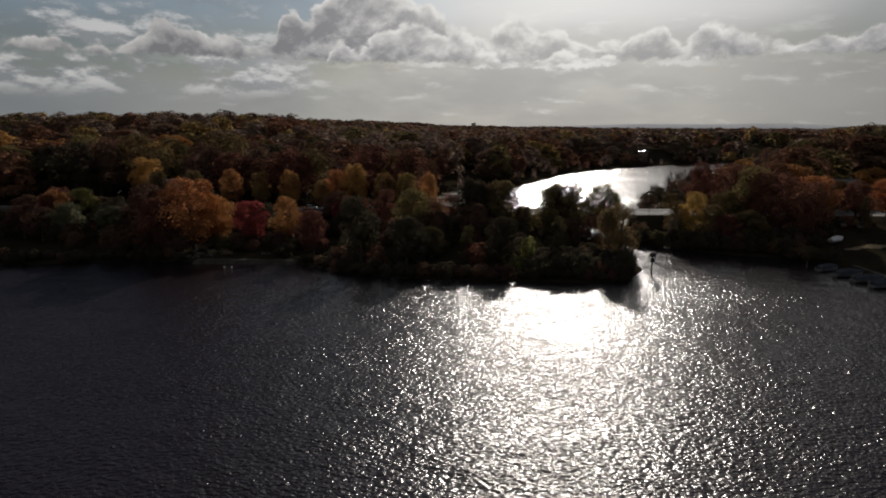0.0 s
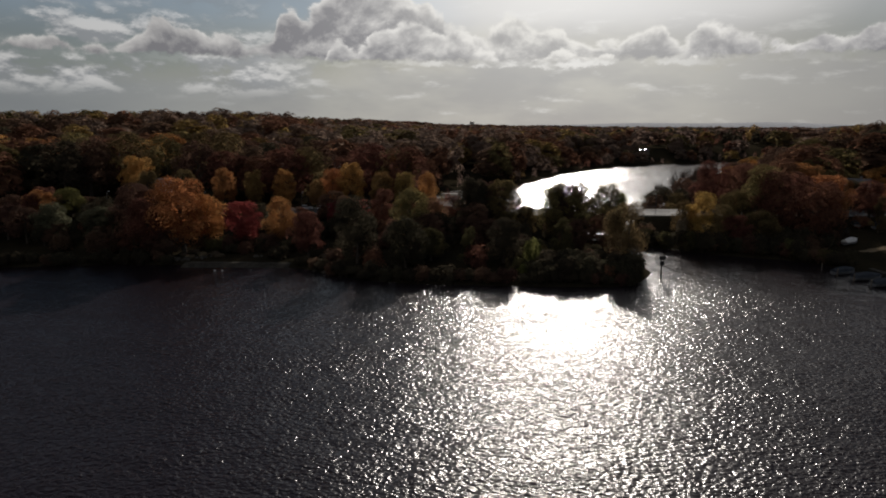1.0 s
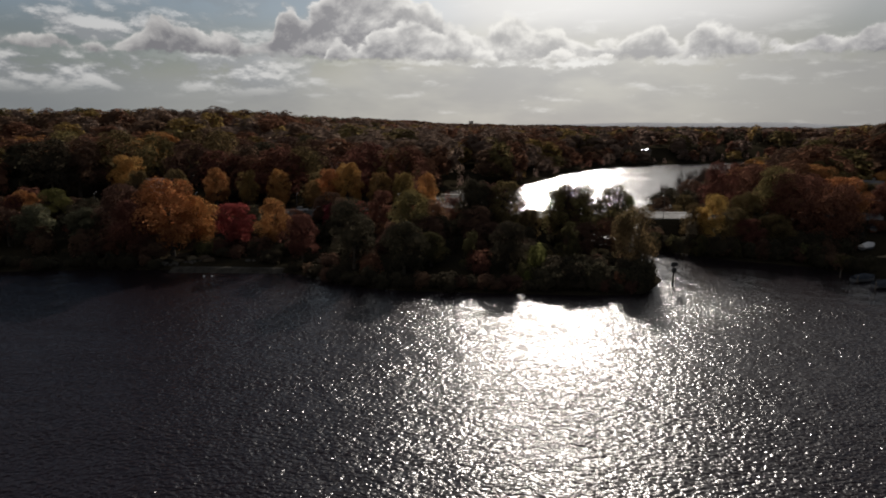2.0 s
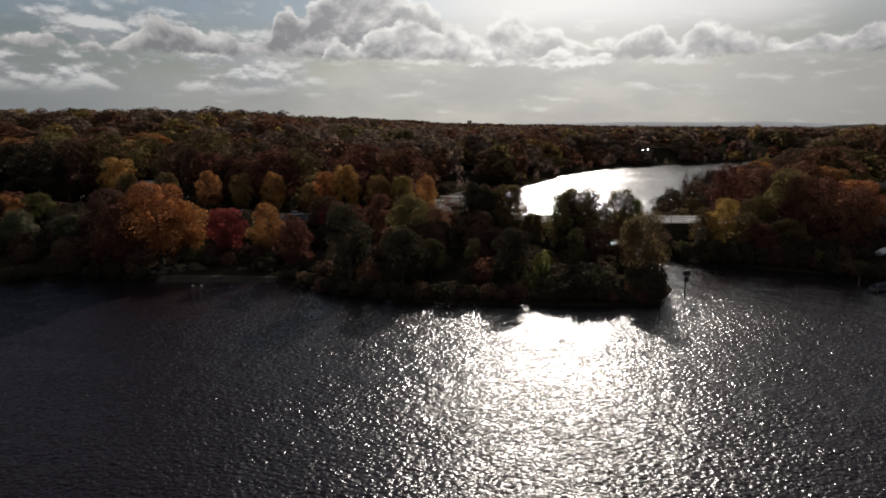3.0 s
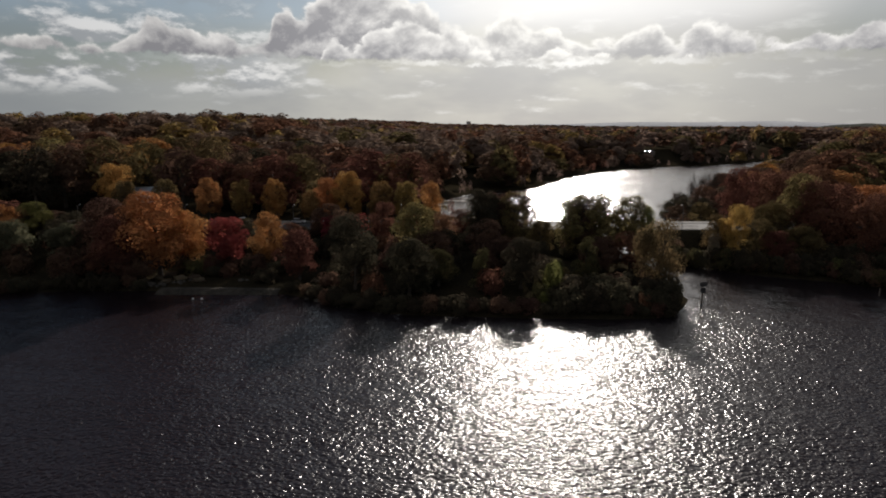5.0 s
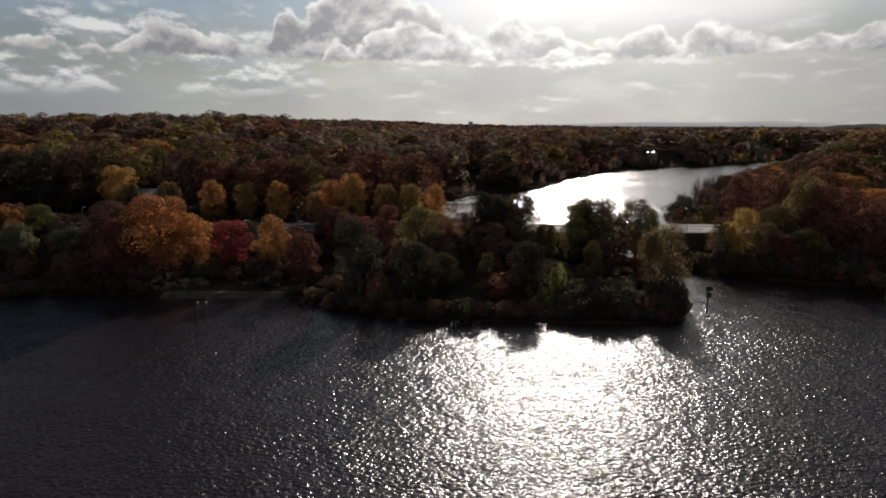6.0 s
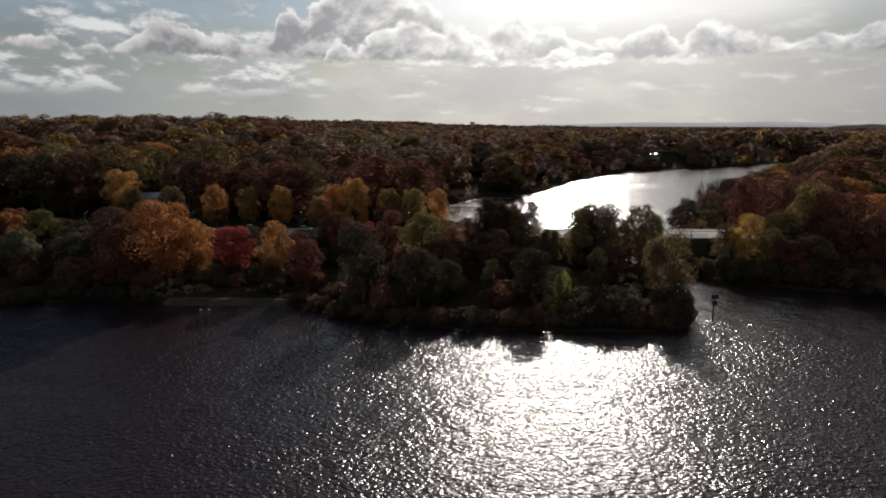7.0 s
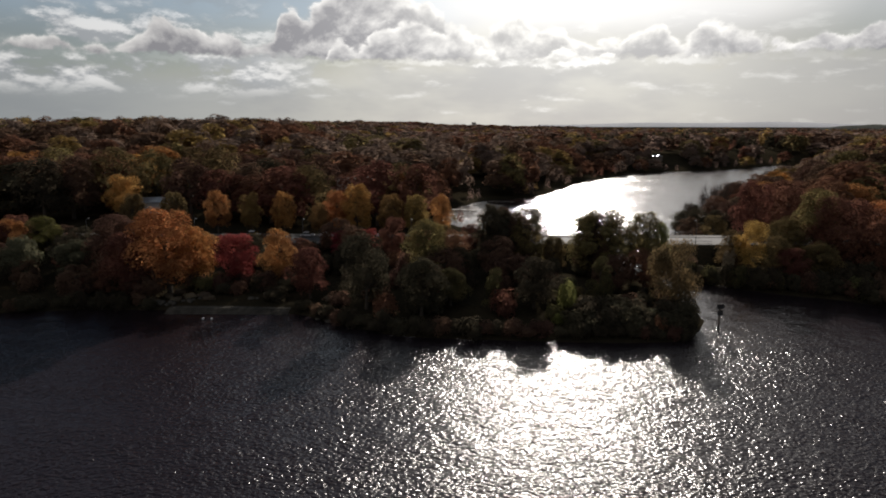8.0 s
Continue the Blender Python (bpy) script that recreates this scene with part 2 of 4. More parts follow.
WATER = water_material()
LEAF = {
    "orange": leafage("leaf_orange", (0.17, 0.07, 0.012), (0.31, 0.135, 0.018), (0.37, 0.2, 0.03)),
    "amber": leafage("leaf_amber", (0.17, 0.085, 0.014), (0.32, 0.17, 0.024), (0.38, 0.24, 0.04)),
    "gold": leafage("leaf_gold", (0.11, 0.075, 0.018), (0.2, 0.135, 0.028), (0.28, 0.2, 0.045)),
    # yellow: sunlit highlight of an olive crown, put into leaf colour
    "yellow": leafage("leaf_sunlit_yellow", (0.20, 0.14, 0.02), (0.38, 0.26, 0.03), (0.42, 0.32, 0.05)),
    "red": leafage("leaf_red", (0.13, 0.022, 0.014), (0.22, 0.04, 0.02), (0.26, 0.08, 0.03)),
    "rust": leafage("leaf_rust", (0.075, 0.036, 0.02), (0.14, 0.062, 0.028), (0.17, 0.09, 0.035)),
    "brown": leafage("leaf_brown", (0.055, 0.034, 0.022), (0.1, 0.058, 0.032), (0.13, 0.08, 0.04)),
    "olive": leafage("leaf_olive", (0.065, 0.056, 0.022), (0.13, 0.10, 0.03), (0.2, 0.145, 0.04)),
    "green": leafage("leaf_green", (0.048, 0.05, 0.02), (0.085, 0.08, 0.027), (0.13, 0.112, 0.036)),
    "lime": leafage("leaf_lime", (0.066, 0.074, 0.018), (0.112, 0.116, 0.028), (0.16, 0.155, 0.04)),
    "silver": leafage("leaf_silver", (0.055, 0.057, 0.033), (0.09, 0.088, 0.05), (0.13, 0.12, 0.06)),
    "straw": leafage("leaf_straw", (0.10, 0.08, 0.05), (0.17, 0.14, 0.085), (0.22, 0.18, 0.11)),
    # grey-brown, lifted in tone to carry haze in the far woods
    "grey": leafage("leaf_grey", (0.098, 0.07, 0.052), (0.155, 0.108, 0.078), (0.19, 0.135, 0.085)),
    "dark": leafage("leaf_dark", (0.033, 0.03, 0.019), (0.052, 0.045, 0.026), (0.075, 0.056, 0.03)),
}
BARK = surface("bark", (0.05, 0.038, 0.028), (0.11, 0.09, 0.07), 0.8, 0.9, 0.05)
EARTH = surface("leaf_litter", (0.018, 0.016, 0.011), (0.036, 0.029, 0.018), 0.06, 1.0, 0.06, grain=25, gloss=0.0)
ASPHALT = surface("asphalt", (0.045, 0.045, 0.047), (0.075, 0.073, 0.07), 0.15, 0.85, 0.006, grain=40, gloss=0.25)
PAVING = surface("paving", (0.09, 0.086, 0.08), (0.145, 0.138, 0.125), 0.4, 0.9, 0.01, gloss=0.2)
CONCRETE = surface("concrete", (0.16, 0.15, 0.135), (0.26, 0.245, 0.225), 0.3, 0.9, 0.01, gloss=0.2)
STONE = surface("bank_stone", (0.04, 0.038, 0.033), (0.1, 0.09, 0.076), 0.7, 0.9, 0.05, gloss=0.0)
SAND = surface("sand", (0.13, 0.10, 0.065), (0.21, 0.165, 0.11), 0.3, 1.0, 0.02, gloss=0.0)
STEEL = surface("painted_steel", (0.09, 0.095, 0.1), (0.15, 0.155, 0.16), 1.2, 0.5, 0.003, 0.3)
WOOD = surface("weathered_wood", (0.12, 0.095, 0.07), (0.24, 0.2, 0.155), 1.0, 0.85, 0.02)
WHITE = surface("white_paint", (0.68, 0.67, 0.64), (0.8, 0.79, 0.77), 0.5, 0.45, 0.003)
PLASTER = surface("pale_plaster", (0.55, 0.52, 0.46), (0.7, 0.67, 0.6), 0.3, 0.9, 0.01)
SLATE = surface("roof_slate", (0.09, 0.09, 0.095), (0.16, 0.16, 0.165), 0.6, 0.6, 0.02)
TARP = surface("boat_tarpaulin", (0.03, 0.036, 0.045), (0.065, 0.072, 0.085), 0.6, 0.9, 0.04, gloss=0.15)
HULL = surface("grey_hull", (0.14, 0.145, 0.15), (0.24, 0.24, 0.245), 0.5, 0.5, 0.003)
ZINC = surface("zinc_roof", (0.42, 0.44, 0.47), (0.56, 0.58, 0.61), 0.4, 0.42, 0.004, 0.9)
DARK = surface("black_board", (0.018, 0.018, 0.02), (0.035, 0.035, 0.036), 2.0, 0.6, 0.003)
RUBBER = surface("rubber", (0.015, 0.015, 0.015), (0.03, 0.03, 0.03), 3.0, 0.85, 0.004)
GLASS = surface("dark_glass", (0.012, 0.015, 0.018), (0.02, 0.024, 0.028), 1.0, 0.08, 0.0)
PAINT = {c: surface("car_paint_" + c, v, tuple(u * 1.15 for u in v), 0.5, 0.3, 0.0, 0.2)
         for c, v in (("silver", (0.42, 0.43, 0.45)), ("white", (0.72, 0.72, 0.72)), ("black", (0.02, 0.02, 0.022)), ("red", (0.3, 0.03, 0.025)))}


# ---- shapes ----


def part(name, bm, mat, parent=None, label=""):
    mesh = bpy.data.meshes.new(name)
    bm.to_mesh(mesh)
    bm.free()
    mesh.materials.append(mat)
    ob = new(name, mesh)
    if parent:
        ob.parent = parent
    return tagged(ob, label)


def thing(name, m, label, category, group="", kind=""):
    ob = new(name)
    ob.matrix_world = m
    ob.empty_display_size = 0.2
    return tagged(ob, label, category, group, kind)


def block(bm, x0, x1, y0, y1, z0, z1, bevel=0.0):
    made = bmesh.ops.create_cube(bm, size=1.0, matrix=Matrix.LocRotScale(((x0 + x1) / 2, (y0 + y1) / 2, (z0 + z1) / 2), None, (x1 - x0, y1 - y0, z1 - z0)))
    if bevel:
        edges = list({e for v in made["verts"] for e in v.link_edges})
        bmesh.ops.bevel(bm, geom=edges, offset=bevel, segments=2, affect="EDGES", profile=0.6)
    return bm


def box(x0, x1, y0, y1, z0, z1, bevel=0.0):
    return block(bmesh.new(), x0, x1, y0, y1, z0, z1, bevel)


def rod(bm, a, b, r0, r1, sides=6, caps=True):
    a, b = Vector(a), Vector(b)
    d = (b - a)
    q = d.to_track_quat("Z", "Y").to_matrix()
    rings = []
    for p, r in ((a, r0), (b, r1)):
        rings.append([bm.verts.new(p + q @ Vector((r * math.cos(k * 2 * math.pi / sides), r * math.sin(k * 2 * math.pi / sides), 0))) for k in range(sides)])
    for k in range(sides):
        bm.faces.new((rings[0][k], rings[0][(k + 1) % sides], rings[1][(k + 1) % sides], rings[1][k]))
    if caps:
        bm.faces.new(rings[1])
        bm.faces.new(rings[0][::-1])
    return bm


# ---- the lie of the land ----
SHORE_NEAR = [(-900, 55), (-400, 100), (-200, 120), (-115, 129), (-90, 133.5), (-70, 133.5), (-54, 133), (-38, 130.5), (-27, 122), (-15, 116), (0, 114), (16, 113), (30, 112.6), (42, 113.4),
              (45.4, 117.5), (48.6, 122), (51, 127), (52, 140), (53, 150), (53.5, 162), (50.5, 168), (44.5, 174), (43, 184), (42.5, 196)]
LAKE_WEST = [(38, 208), (30, 222), (16, 240), (0, 254), (-9, 272), (-8, 294), (0, 318), (10, 338), (22, 351), (38, 358), (50, 372), (59, 392), (70, 414), (84, 450), (104, 476), (124, 504), (144, 530), (168, 548), (200, 564), (228, 574), (262, 594), (312, 636), (330, 652)]
LAKE_EAST = [(345, 640), (290, 550), (208, 432), (168, 373), (127, 318), (94, 254), (80, 225), (68, 204), (63, 188), (61, 176), (59.5, 169)]
SHORE_EAST = [(59.5, 164), (62.5, 161), (68, 158.5), (73, 153), (82, 148), (92, 144), (99, 138), (104, 130), (107, 118), (112, 100), (118, 60), (130, 0), (160, -420), (-900, -420)]
WATERLINE = np.array(SHORE_NEAR + LAKE_WEST + LAKE_EAST + SHORE_EAST, float)
ROAD_Y, ROAD_Z = 186.5, 7.2


def shore_distance(x, y):
    """Metres from the waterline, positive on land."""
    x, y = np.asarray(x, float), np.asarray(y, float)
    best, inside = np.full(x.shape, 1e9), np.zeros(x.shape, bool)
    for (ax, ay), (bx, by) in zip(WATERLINE, np.roll(WATERLINE, -1, 0)):
        dx, dy = bx - ax, by - ay
        k = np.clip(((x - ax) * dx + (y - ay) * dy) / (dx * dx + dy * dy), 0, 1)
        best = np.minimum(best, np.hypot(x - ax - k * dx, y - ay - k * dy))
        cross = (ay > y) != (by > y)
        with np.errstate(divide="ignore", invalid="ignore"):
            inside ^= cross & (x < ax + (y - ay) * dx / dy)
    return np.where(inside, -best, best)


def ease(v, lo, hi):
    t = np.clip((v - lo) / (hi - lo), 0, 1)
    return t * t * (3 - 2 * t)


def height(x, y):
    x, y = np.asarray(x, float), np.asarray(y, float)
    d = shore_distance(x, y)
    z = np.where(d < 0, np.maximum(-3.0, d * 0.5), 0.9 * ease(d, 0, 3) + 5.6 * ease(d, 6, 60))
    wave = np.sin(x * 0.021 + 1.3) * np.cos(y * 0.017) + 0.6 * np.sin(x * 0.047 + y * 0.038)
    z = z + np.where(d > 0, 0.5 * wave * ease(d, 10, 60), 0)
    hill = 17 * ease(y, 215, 455) * ease(-x, 10, 215) * (0.9 + 0.1 * np.sin(x * 0.011 + y * 0.006))
    east = 7 * ease(x, 90, 240) * ease(y, 120, 330) * ease(-y, -1100, -500)
    far = 3 * ease(y, 500, 1500)
    z = z + (hill + east + far) * ease(d, 5, 60)
    on_road = ease(-np.abs(y - ROAD_Y), -15, -9.5) * ease(d, -1, 2) * ease(-np.abs(x), -460, -400)
    return z * (1 - on_road) + ROAD_Z * on_road


def spread(near, far, step, grow):
    out = [near]
    while out[-1] < far:
        out.append(out[-1] + step)
        step *= grow
    return out


def sheet(name, xs, ys, fz, mat, label, kind="structure"):
    X, Y = np.meshgrid(np.array(xs, float), np.array(ys, float))
    Z = fz(X, Y)
    nx, ny = len(xs), len(ys)
    verts = np.stack([X.ravel(), Y.ravel(), Z.ravel()], 1)
    i = (np.arange(ny - 1)[:, None] * nx + np.arange(nx - 1)[None, :]).ravel()
    mesh = bpy.data.meshes.new(name)
    mesh.from_pydata(verts.tolist(), [], np.stack([i, i + 1, i + nx + 1, i + nx], 1).tolist())
    mesh.polygons.foreach_set("use_smooth", np.ones(len(mesh.polygons), bool))
    mesh.materials.append(mat)
    return tagged(new(name, mesh), label, kind=kind)


east_xs = spread(150, 4800, 6, 1.09)
xs = sorted([-v for v in east_xs]) + list(np.arange(-147, 150, 3.0)) + east_xs
ys = sorted([90 - v for v in spread(3, 900, 12, 1.25)]) + list(np.arange(90, 270, 2.5)) + spread(270, 760, 6, 1.015) + spread(800, 4800, 40, 1.1)
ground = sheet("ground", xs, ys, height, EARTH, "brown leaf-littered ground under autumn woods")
water = sheet("water", [-900, 400], [-420, 700], lambda X, Y: X * 0, WATER, "dark rippled lake water glittering in low sun")

# ---- trees ----


def leaf_cloud(rng, centres, radii, n, leaf, droop=0.0, spread_in=0.35, smooth=0.3):
    """Triangles for n leaf sprays on the skins of round clumps."""
    centres, radii = np.asarray(centres, float), np.asarray(radii, float)
    w = radii ** 2
    k = rng.choice(len(radii), n, p=w / w.sum())
    v = rng.normal(size=(n, 3))
    v /= np.linalg.norm(v, axis=1, keepdims=True)
    v[:, 2] = np.where((v[:, 2] < -0.3) & (rng.random(n) < 0.6), -v[:, 2], v[:, 2])
    p = centres[k] + v * (radii[k] * (1 - spread_in * rng.random(n) ** 2))[:, None]
    middle = centres.mean(axis=0) * np.array([1, 1, 0.8])
    out = p - middle
    out /= np.linalg.norm(out, axis=1, keepdims=True) + 1e-6
    nor = (1 - smooth) * v + smooth * out + (0.55 - 0.45 * smooth) * rng.normal(size=(n, 3))
    nor[:, 2] += 0.25
    nor /= np.linalg.norm(nor, axis=1, keepdims=True)
    a = np.cross(nor, rng.normal(size=(n, 3)))
    if droop:
        a = a * (1 - droop) + np.array([0, 0, -droop * 1.6])
    a /= np.linalg.norm(a, axis=1, keepdims=True)
    b = np.cross(nor, a)
    b /= np.linalg.norm(b, axis=1, keepdims=True) + 1e-9
    s = leaf * (0.55 + 0.9 * rng.random(n))
    la, lb = (s * (1 + 1.2 * droop))[:, None], (s * (0.75 - 0.3 * droop))[:, None]
    j = lambda: 0.6 + 0.6 * rng.random((n, 1))
    sprays = np.stack([p + a * la * j(), p - a * la * 0.4 * j() + b * lb * j() + nor * 0.15 * la, p - a * la * 0.5 * j() - b * lb * j()], 1)
    soft = 0.45 * v + 0.75 * out + 0.25 * nor
    soft /= np.linalg.norm(soft, axis=1, keepdims=True)
    face = np.cross(sprays[:, 1] - sprays[:, 0], sprays[:, 2] - sprays[:, 0])
    inward = (face * soft).sum(axis=1) < 0
    sprays[inward] = sprays[inward][:, ::-1]
    return sprays.reshape(-1, 3), soft


def sprays_mesh(name, verts, mats, slots=None, normals=None):
    n = len(verts) // 3
    mesh = bpy.data.meshes.new(name)
    mesh.vertices.add(n * 3)
    mesh.vertices.foreach_set("co", verts.astype(np.float32).ravel())
    mesh.loops.add(n * 3)
    mesh.loops.foreach_set("vertex_index", np.arange(n * 3, dtype=np.int32))
    mesh.polygons.add(n)
    mesh.polygons.foreach_set("loop_start", np.arange(0, n * 3, 3, dtype=np.int32))
    for m in mats:
        mesh.materials.append(m)
    if slots is not None:
        mesh.polygons.foreach_set("material_index", slots.astype(np.int32))
    mesh.update(calc_edges=True)
    if normals is not None:
        mesh.normals_split_custom_set(np.repeat(normals, 3, axis=0).astype(np.float32).tolist())
    return mesh


def clumps(rng, form, count):
    """Clump centres and radii of a crown 18 m high and 6.5 m in radius; bushes are 4 m high and 3 m in radius."""
    c, r = [], []
    for i in range(count):
        u = (i + 0.5) / count
        t = rng.random() * 2 * math.pi
        if form == "broad":
            z = 3.4 + 12.0 * u
            reach = 5.0 * math.sqrt(max(0.05, 1 - ((z - 8.6) / 7.6) ** 2)) * (0.35 + 0.7 * rng.random())
            rad = 1.1 + 1.5 * rng.random() ** 1.5
        elif form == "tall":
            z = 3.4 + 13.0 * u
            reach = 5.7 * math.sqrt(max(0.05, 1 - ((z - 8.8) / 8.3) ** 2)) * (0.25 + 0.75 * math.sqrt(rng.random()))
            rad = 0.85 + 0.7 * rng.random()
        elif form == "dome":
            z = 4.0 + 12.2 * u
            reach = 5.0 * math.sqrt(max(0.02, 1 - ((z - 8.0) / 8.4) ** 2)) * (0.8 + 0.25 * rng.random())
            rad = 1.3 + 0.8 * rng.random()
        elif form == "upright":
            z = 2.5 + 14.0 * u
            reach = 3.9 * (1 - 0.75 * u) * (0.6 + 0.5 * rng.random())
            rad = 1.9 - 0.7 * u + 0.5 * rng.random()
        elif form == "column":
            z = 1.5 + 15.5 * u
            reach = 3.0 * math.sin(math.pi * min(1, 0.15 + 0.85 * u)) * rng.random() + 0.5
            rad = 2.6 * (1 - 0.55 * u)
        elif form == "willow":
            z = 5.5 + 9.6 * u
            reach = 4.9 * math.sqrt(max(0.05, 1 - ((z - 7.5) / 9.0) ** 2)) * (0.55 + 0.5 * rng.random())
            rad = 1.6 + 0.8 * rng.random()
        elif form == "bare":
            z = 6 + 10 * u
            reach = 4.6 * math.sqrt(max(0.05, 1 - ((z - 10) / 7.5) ** 2)) * (0.5 + 0.5 * rng.random())
            rad = 1.6
        else:
            z = 0.5 + 2.5 * u
            reach = 2.1 * math.sqrt(max(0.05, 1 - (z / 3.8) ** 2)) * (0.4 + 0.6 * rng.random())
            rad = 0.75 + 0.5 * rng.random()
        c.append((reach * math.cos(t), reach * math.sin(t), z))
        r.append(rad)
    return c, r


def trunk_mesh(form, centres, rng):
    bm = bmesh.new()
    if form == "bush":
        for c in centres[:7]:
            rod(bm, (0.1 * c[0], 0.1 * c[1], -0.3), (0.7 * c[0], 0.7 * c[1], 0.8 * c[2]), 0.07, 0.025, 5)
    else:
        lean = rng.normal(size=2) * 0.25
        spine = [Vector((0, 0, -0.6)), Vector((lean[0] * 0.4, lean[1] * 0.4, 3.2)), Vector((lean[0], lean[1], 7.0)), Vector((lean[0] * 1.8, lean[1] * 1.8, 12.0))]
        for a, b, r0, r1 in zip(spine, spine[1:], (0.46, 0.34, 0.24), (0.34, 0.24, 0.07)):
            rod(bm, a, b, r0, r1, 8)
        for i, c in enumerate(centres):
            k = min(0.95, max(0.28, (c[2] - 3.0) / 12.0))
            start = spine[1].lerp(spine[3], k * 0.85)
            end = Vector(c)
            mid = start.lerp(end, 0.55) + Vector((0, 0, -0.3))
            if i % 3 == 0 or form in ("bare", "tall"):
                rod(bm, start, mid, 0.13, 0.08, 5, False)
                rod(bm, mid, end, 0.08, 0.03, 5, False)
            if form == "bare":
                for _ in range(20):
                    tip = end + Vector(rng.normal(size=3) * 1.3 + np.array([0, 0, 0.6]))
                    rod(bm, mid.lerp(end, rng.random()), tip, 0.04, 0.012, 3)
    mesh = bpy.data.meshes.new("trunk")
    bm.to_mesh(mesh)
    bm.free()
    mesh.materials.append(BARK)
    return mesh


FORMS = {}
for form, count, sprays, leaf, variants in (("broad", 50, 14000, 0.225, 5), ("tall", 140, 19000, 0.225, 3), ("upright", 26, 8500, 0.23, 2), ("column", 24, 5000, 0.34, 1),
                                           ("willow", 34, 11000, 0.17, 2), ("bare", 34, 420, 0.26, 2), ("bush", 22, 1900, 0.235, 4), ("wood", 56, 6200, 0.36, 8)):
    FORMS[form] = []
    for v in range(variants):
        rng = np.random.default_rng(100 + 17 * v + len(form))
        c, r = clumps(rng, "dome" if form == "wood" else form, count)
        verts, normals = leaf_cloud(rng, c, r, sprays, leaf, 0.75 if form == "willow" else 0.0, spread_in=0.2 if form in ("wood", "bush") else 0.35, smooth=0.8 if form in ("wood", "bush") else 0.62)
        if form == "willow":
            verts[:, 2] -= np.repeat(rng.random(sprays) ** 1.5 * 3.5, 3)
            verts[:, 2] = np.maximum(verts[:, 2], 0.8)
        FORMS[form].append((sprays_mesh("crown", verts, [LEAF["olive"]], None, normals), trunk_mesh("dome" if form == "wood" else form, c, rng)))

LOOKS = {"orange": "bright orange", "amber": "amber yellow", "gold": "dull golden", "yellow": "sunlit yellow", "red": "deep red", "rust": "rust-red", "brown": "dull brown", "olive": "olive green",
         "green": "dark green", "lime": "yellow-green", "silver": "grey-green", "dark": "blackish green", "grey": "thin grey-brown", "straw": "pale straw-coloured"}
SHAPE = {"broad": "broad-crowned park tree", "tall": "tall loose-crowned tree", "upright": "upright narrow tree", "column": "tall columnar poplar", "willow": "weeping willow at the water",
         "bare": "nearly leafless bare-branched tree", "bush": "dense waterside bush", "wood": "woodland tree"}
tree_rng = np.random.default_rng(5)


def plant(form, color, x, y, top, r, group="", squash=1.0, shape=""):
    """A tree or bush whose crown reaches the height top over the water and the radius r."""
    z = float(height(x, y)) - 0.1
    nominal = (3.0, 3.9) if form == "bush" else (6.5, 17.6)
    crown_mesh, trunk = FORMS[form][int(tree_rng.integers(len(FORMS[form])))]
    m = pose(x, y, z, 0, 0, float(tree_rng.random() * 360)) @ Matrix.Diagonal((r / nominal[0], r / nominal[0] * squash, (top - z) / nominal[1], 1))
    name = "bush" if form == "bush" else "tree"
    ob = thing(name, m, (shape or SHAPE[form]) + (" with few " if form == "bare" else " with ") + LOOKS[color] + " autumn leaves", name, group)
    crown = new("crown", crown_mesh)
    crown.parent = ob
    crown.material_slots[0].link = "OBJECT"
    crown.material_slots[0].material = LEAF[color]
    stem = new("trunk", trunk)
    stem.parent = ob
    return ob


# the wooded point, shore row
plant("broad", "silver", -113, 150, 14.8, 5.8)
plant("broad", "lime", -117.5, 168, 17, 5.6)
plant("broad", "silver", -100, 152, 13.4, 6.9)
plant("broad", "brown", -88, 150, 20.5, 9.2)
plant("broad", "orange", -73.5, 145, 22.5, 10.6)
plant("broad", "rust", -81, 141, 17, 7.0)
plant("broad", "orange", -69, 151, 18, 6.5)
plant("broad", "red", -59, 152, 15, 6.6)
plant("broad", "amber", -48.3, 152, 16.3, 5.2)
plant("broad", "rust", -38, 141, 13.4, 5.6)
plant("broad", "red", -35, 170, 13, 4.1)
plant("broad", "dark", -23.4, 132, 19, 6.9)
plant("broad", "dark", -10.8, 127, 14.6, 6.5)
plant("broad", "olive", -10.5, 152, 19.4, 6.6)
plant("broad", "rust", -20.7, 168, 17.2, 4.2)
plant("broad", "rust", -3.4, 150, 16.6, 4.4)
plant("tall", "dark", 7.6, 165, 20.8, 6.4)
plant("tall", "olive", 16.6, 166, 20.2, 6.6)
plant("tall", "brown", 11.5, 168.5, 19.6, 6.0)
plant("wood", "dark", 8.6, 166.5, 19.4, 4.9)
plant("wood", "brown", 16.2, 167, 17.6, 3.8)
plant("broad", "olive", 23.5, 167, 12.5, 4.0)
plant("upright", "green", 5.4, 130, 11, 4.3)
plant("broad", "dark", 14.2, 131, 13.6, 6.2)
plant("broad", "green", -4.4, 133, 10.5, 5.4)
plant("tall", "olive", 23.5, 163, 12.4, 3.7)
plant("tall", "olive", 35.4, 161, 20.2, 9.8)
plant("wood", "brown", 36.2, 161.8, 18.6, 5.4)
plant("broad", "brown", 33.0, 163.5, 18.6, 5.4)
plant("upright", "green", 29.6, 134, 13.2, 4.6)
plant("tall", "olive", 47.8, 163, 19.2, 6.3)
plant("broad", "lime", 51.5, 161, 17, 2.8)
plant("willow", "olive", 45.2, 131, 18.8, 6.6)
plant("bush", "lime", 21, 128, 8.5, 2.6)
plant("broad", "rust", 2.5, 173, 14.5, 4.4)
plant("broad", "olive", -7.5, 176, 13.5, 4.2)
plant("broad", "red", -12.5, 172.5, 13, 3.6)
plant("broad", "red", -27.5, 171, 13.4, 3.8)
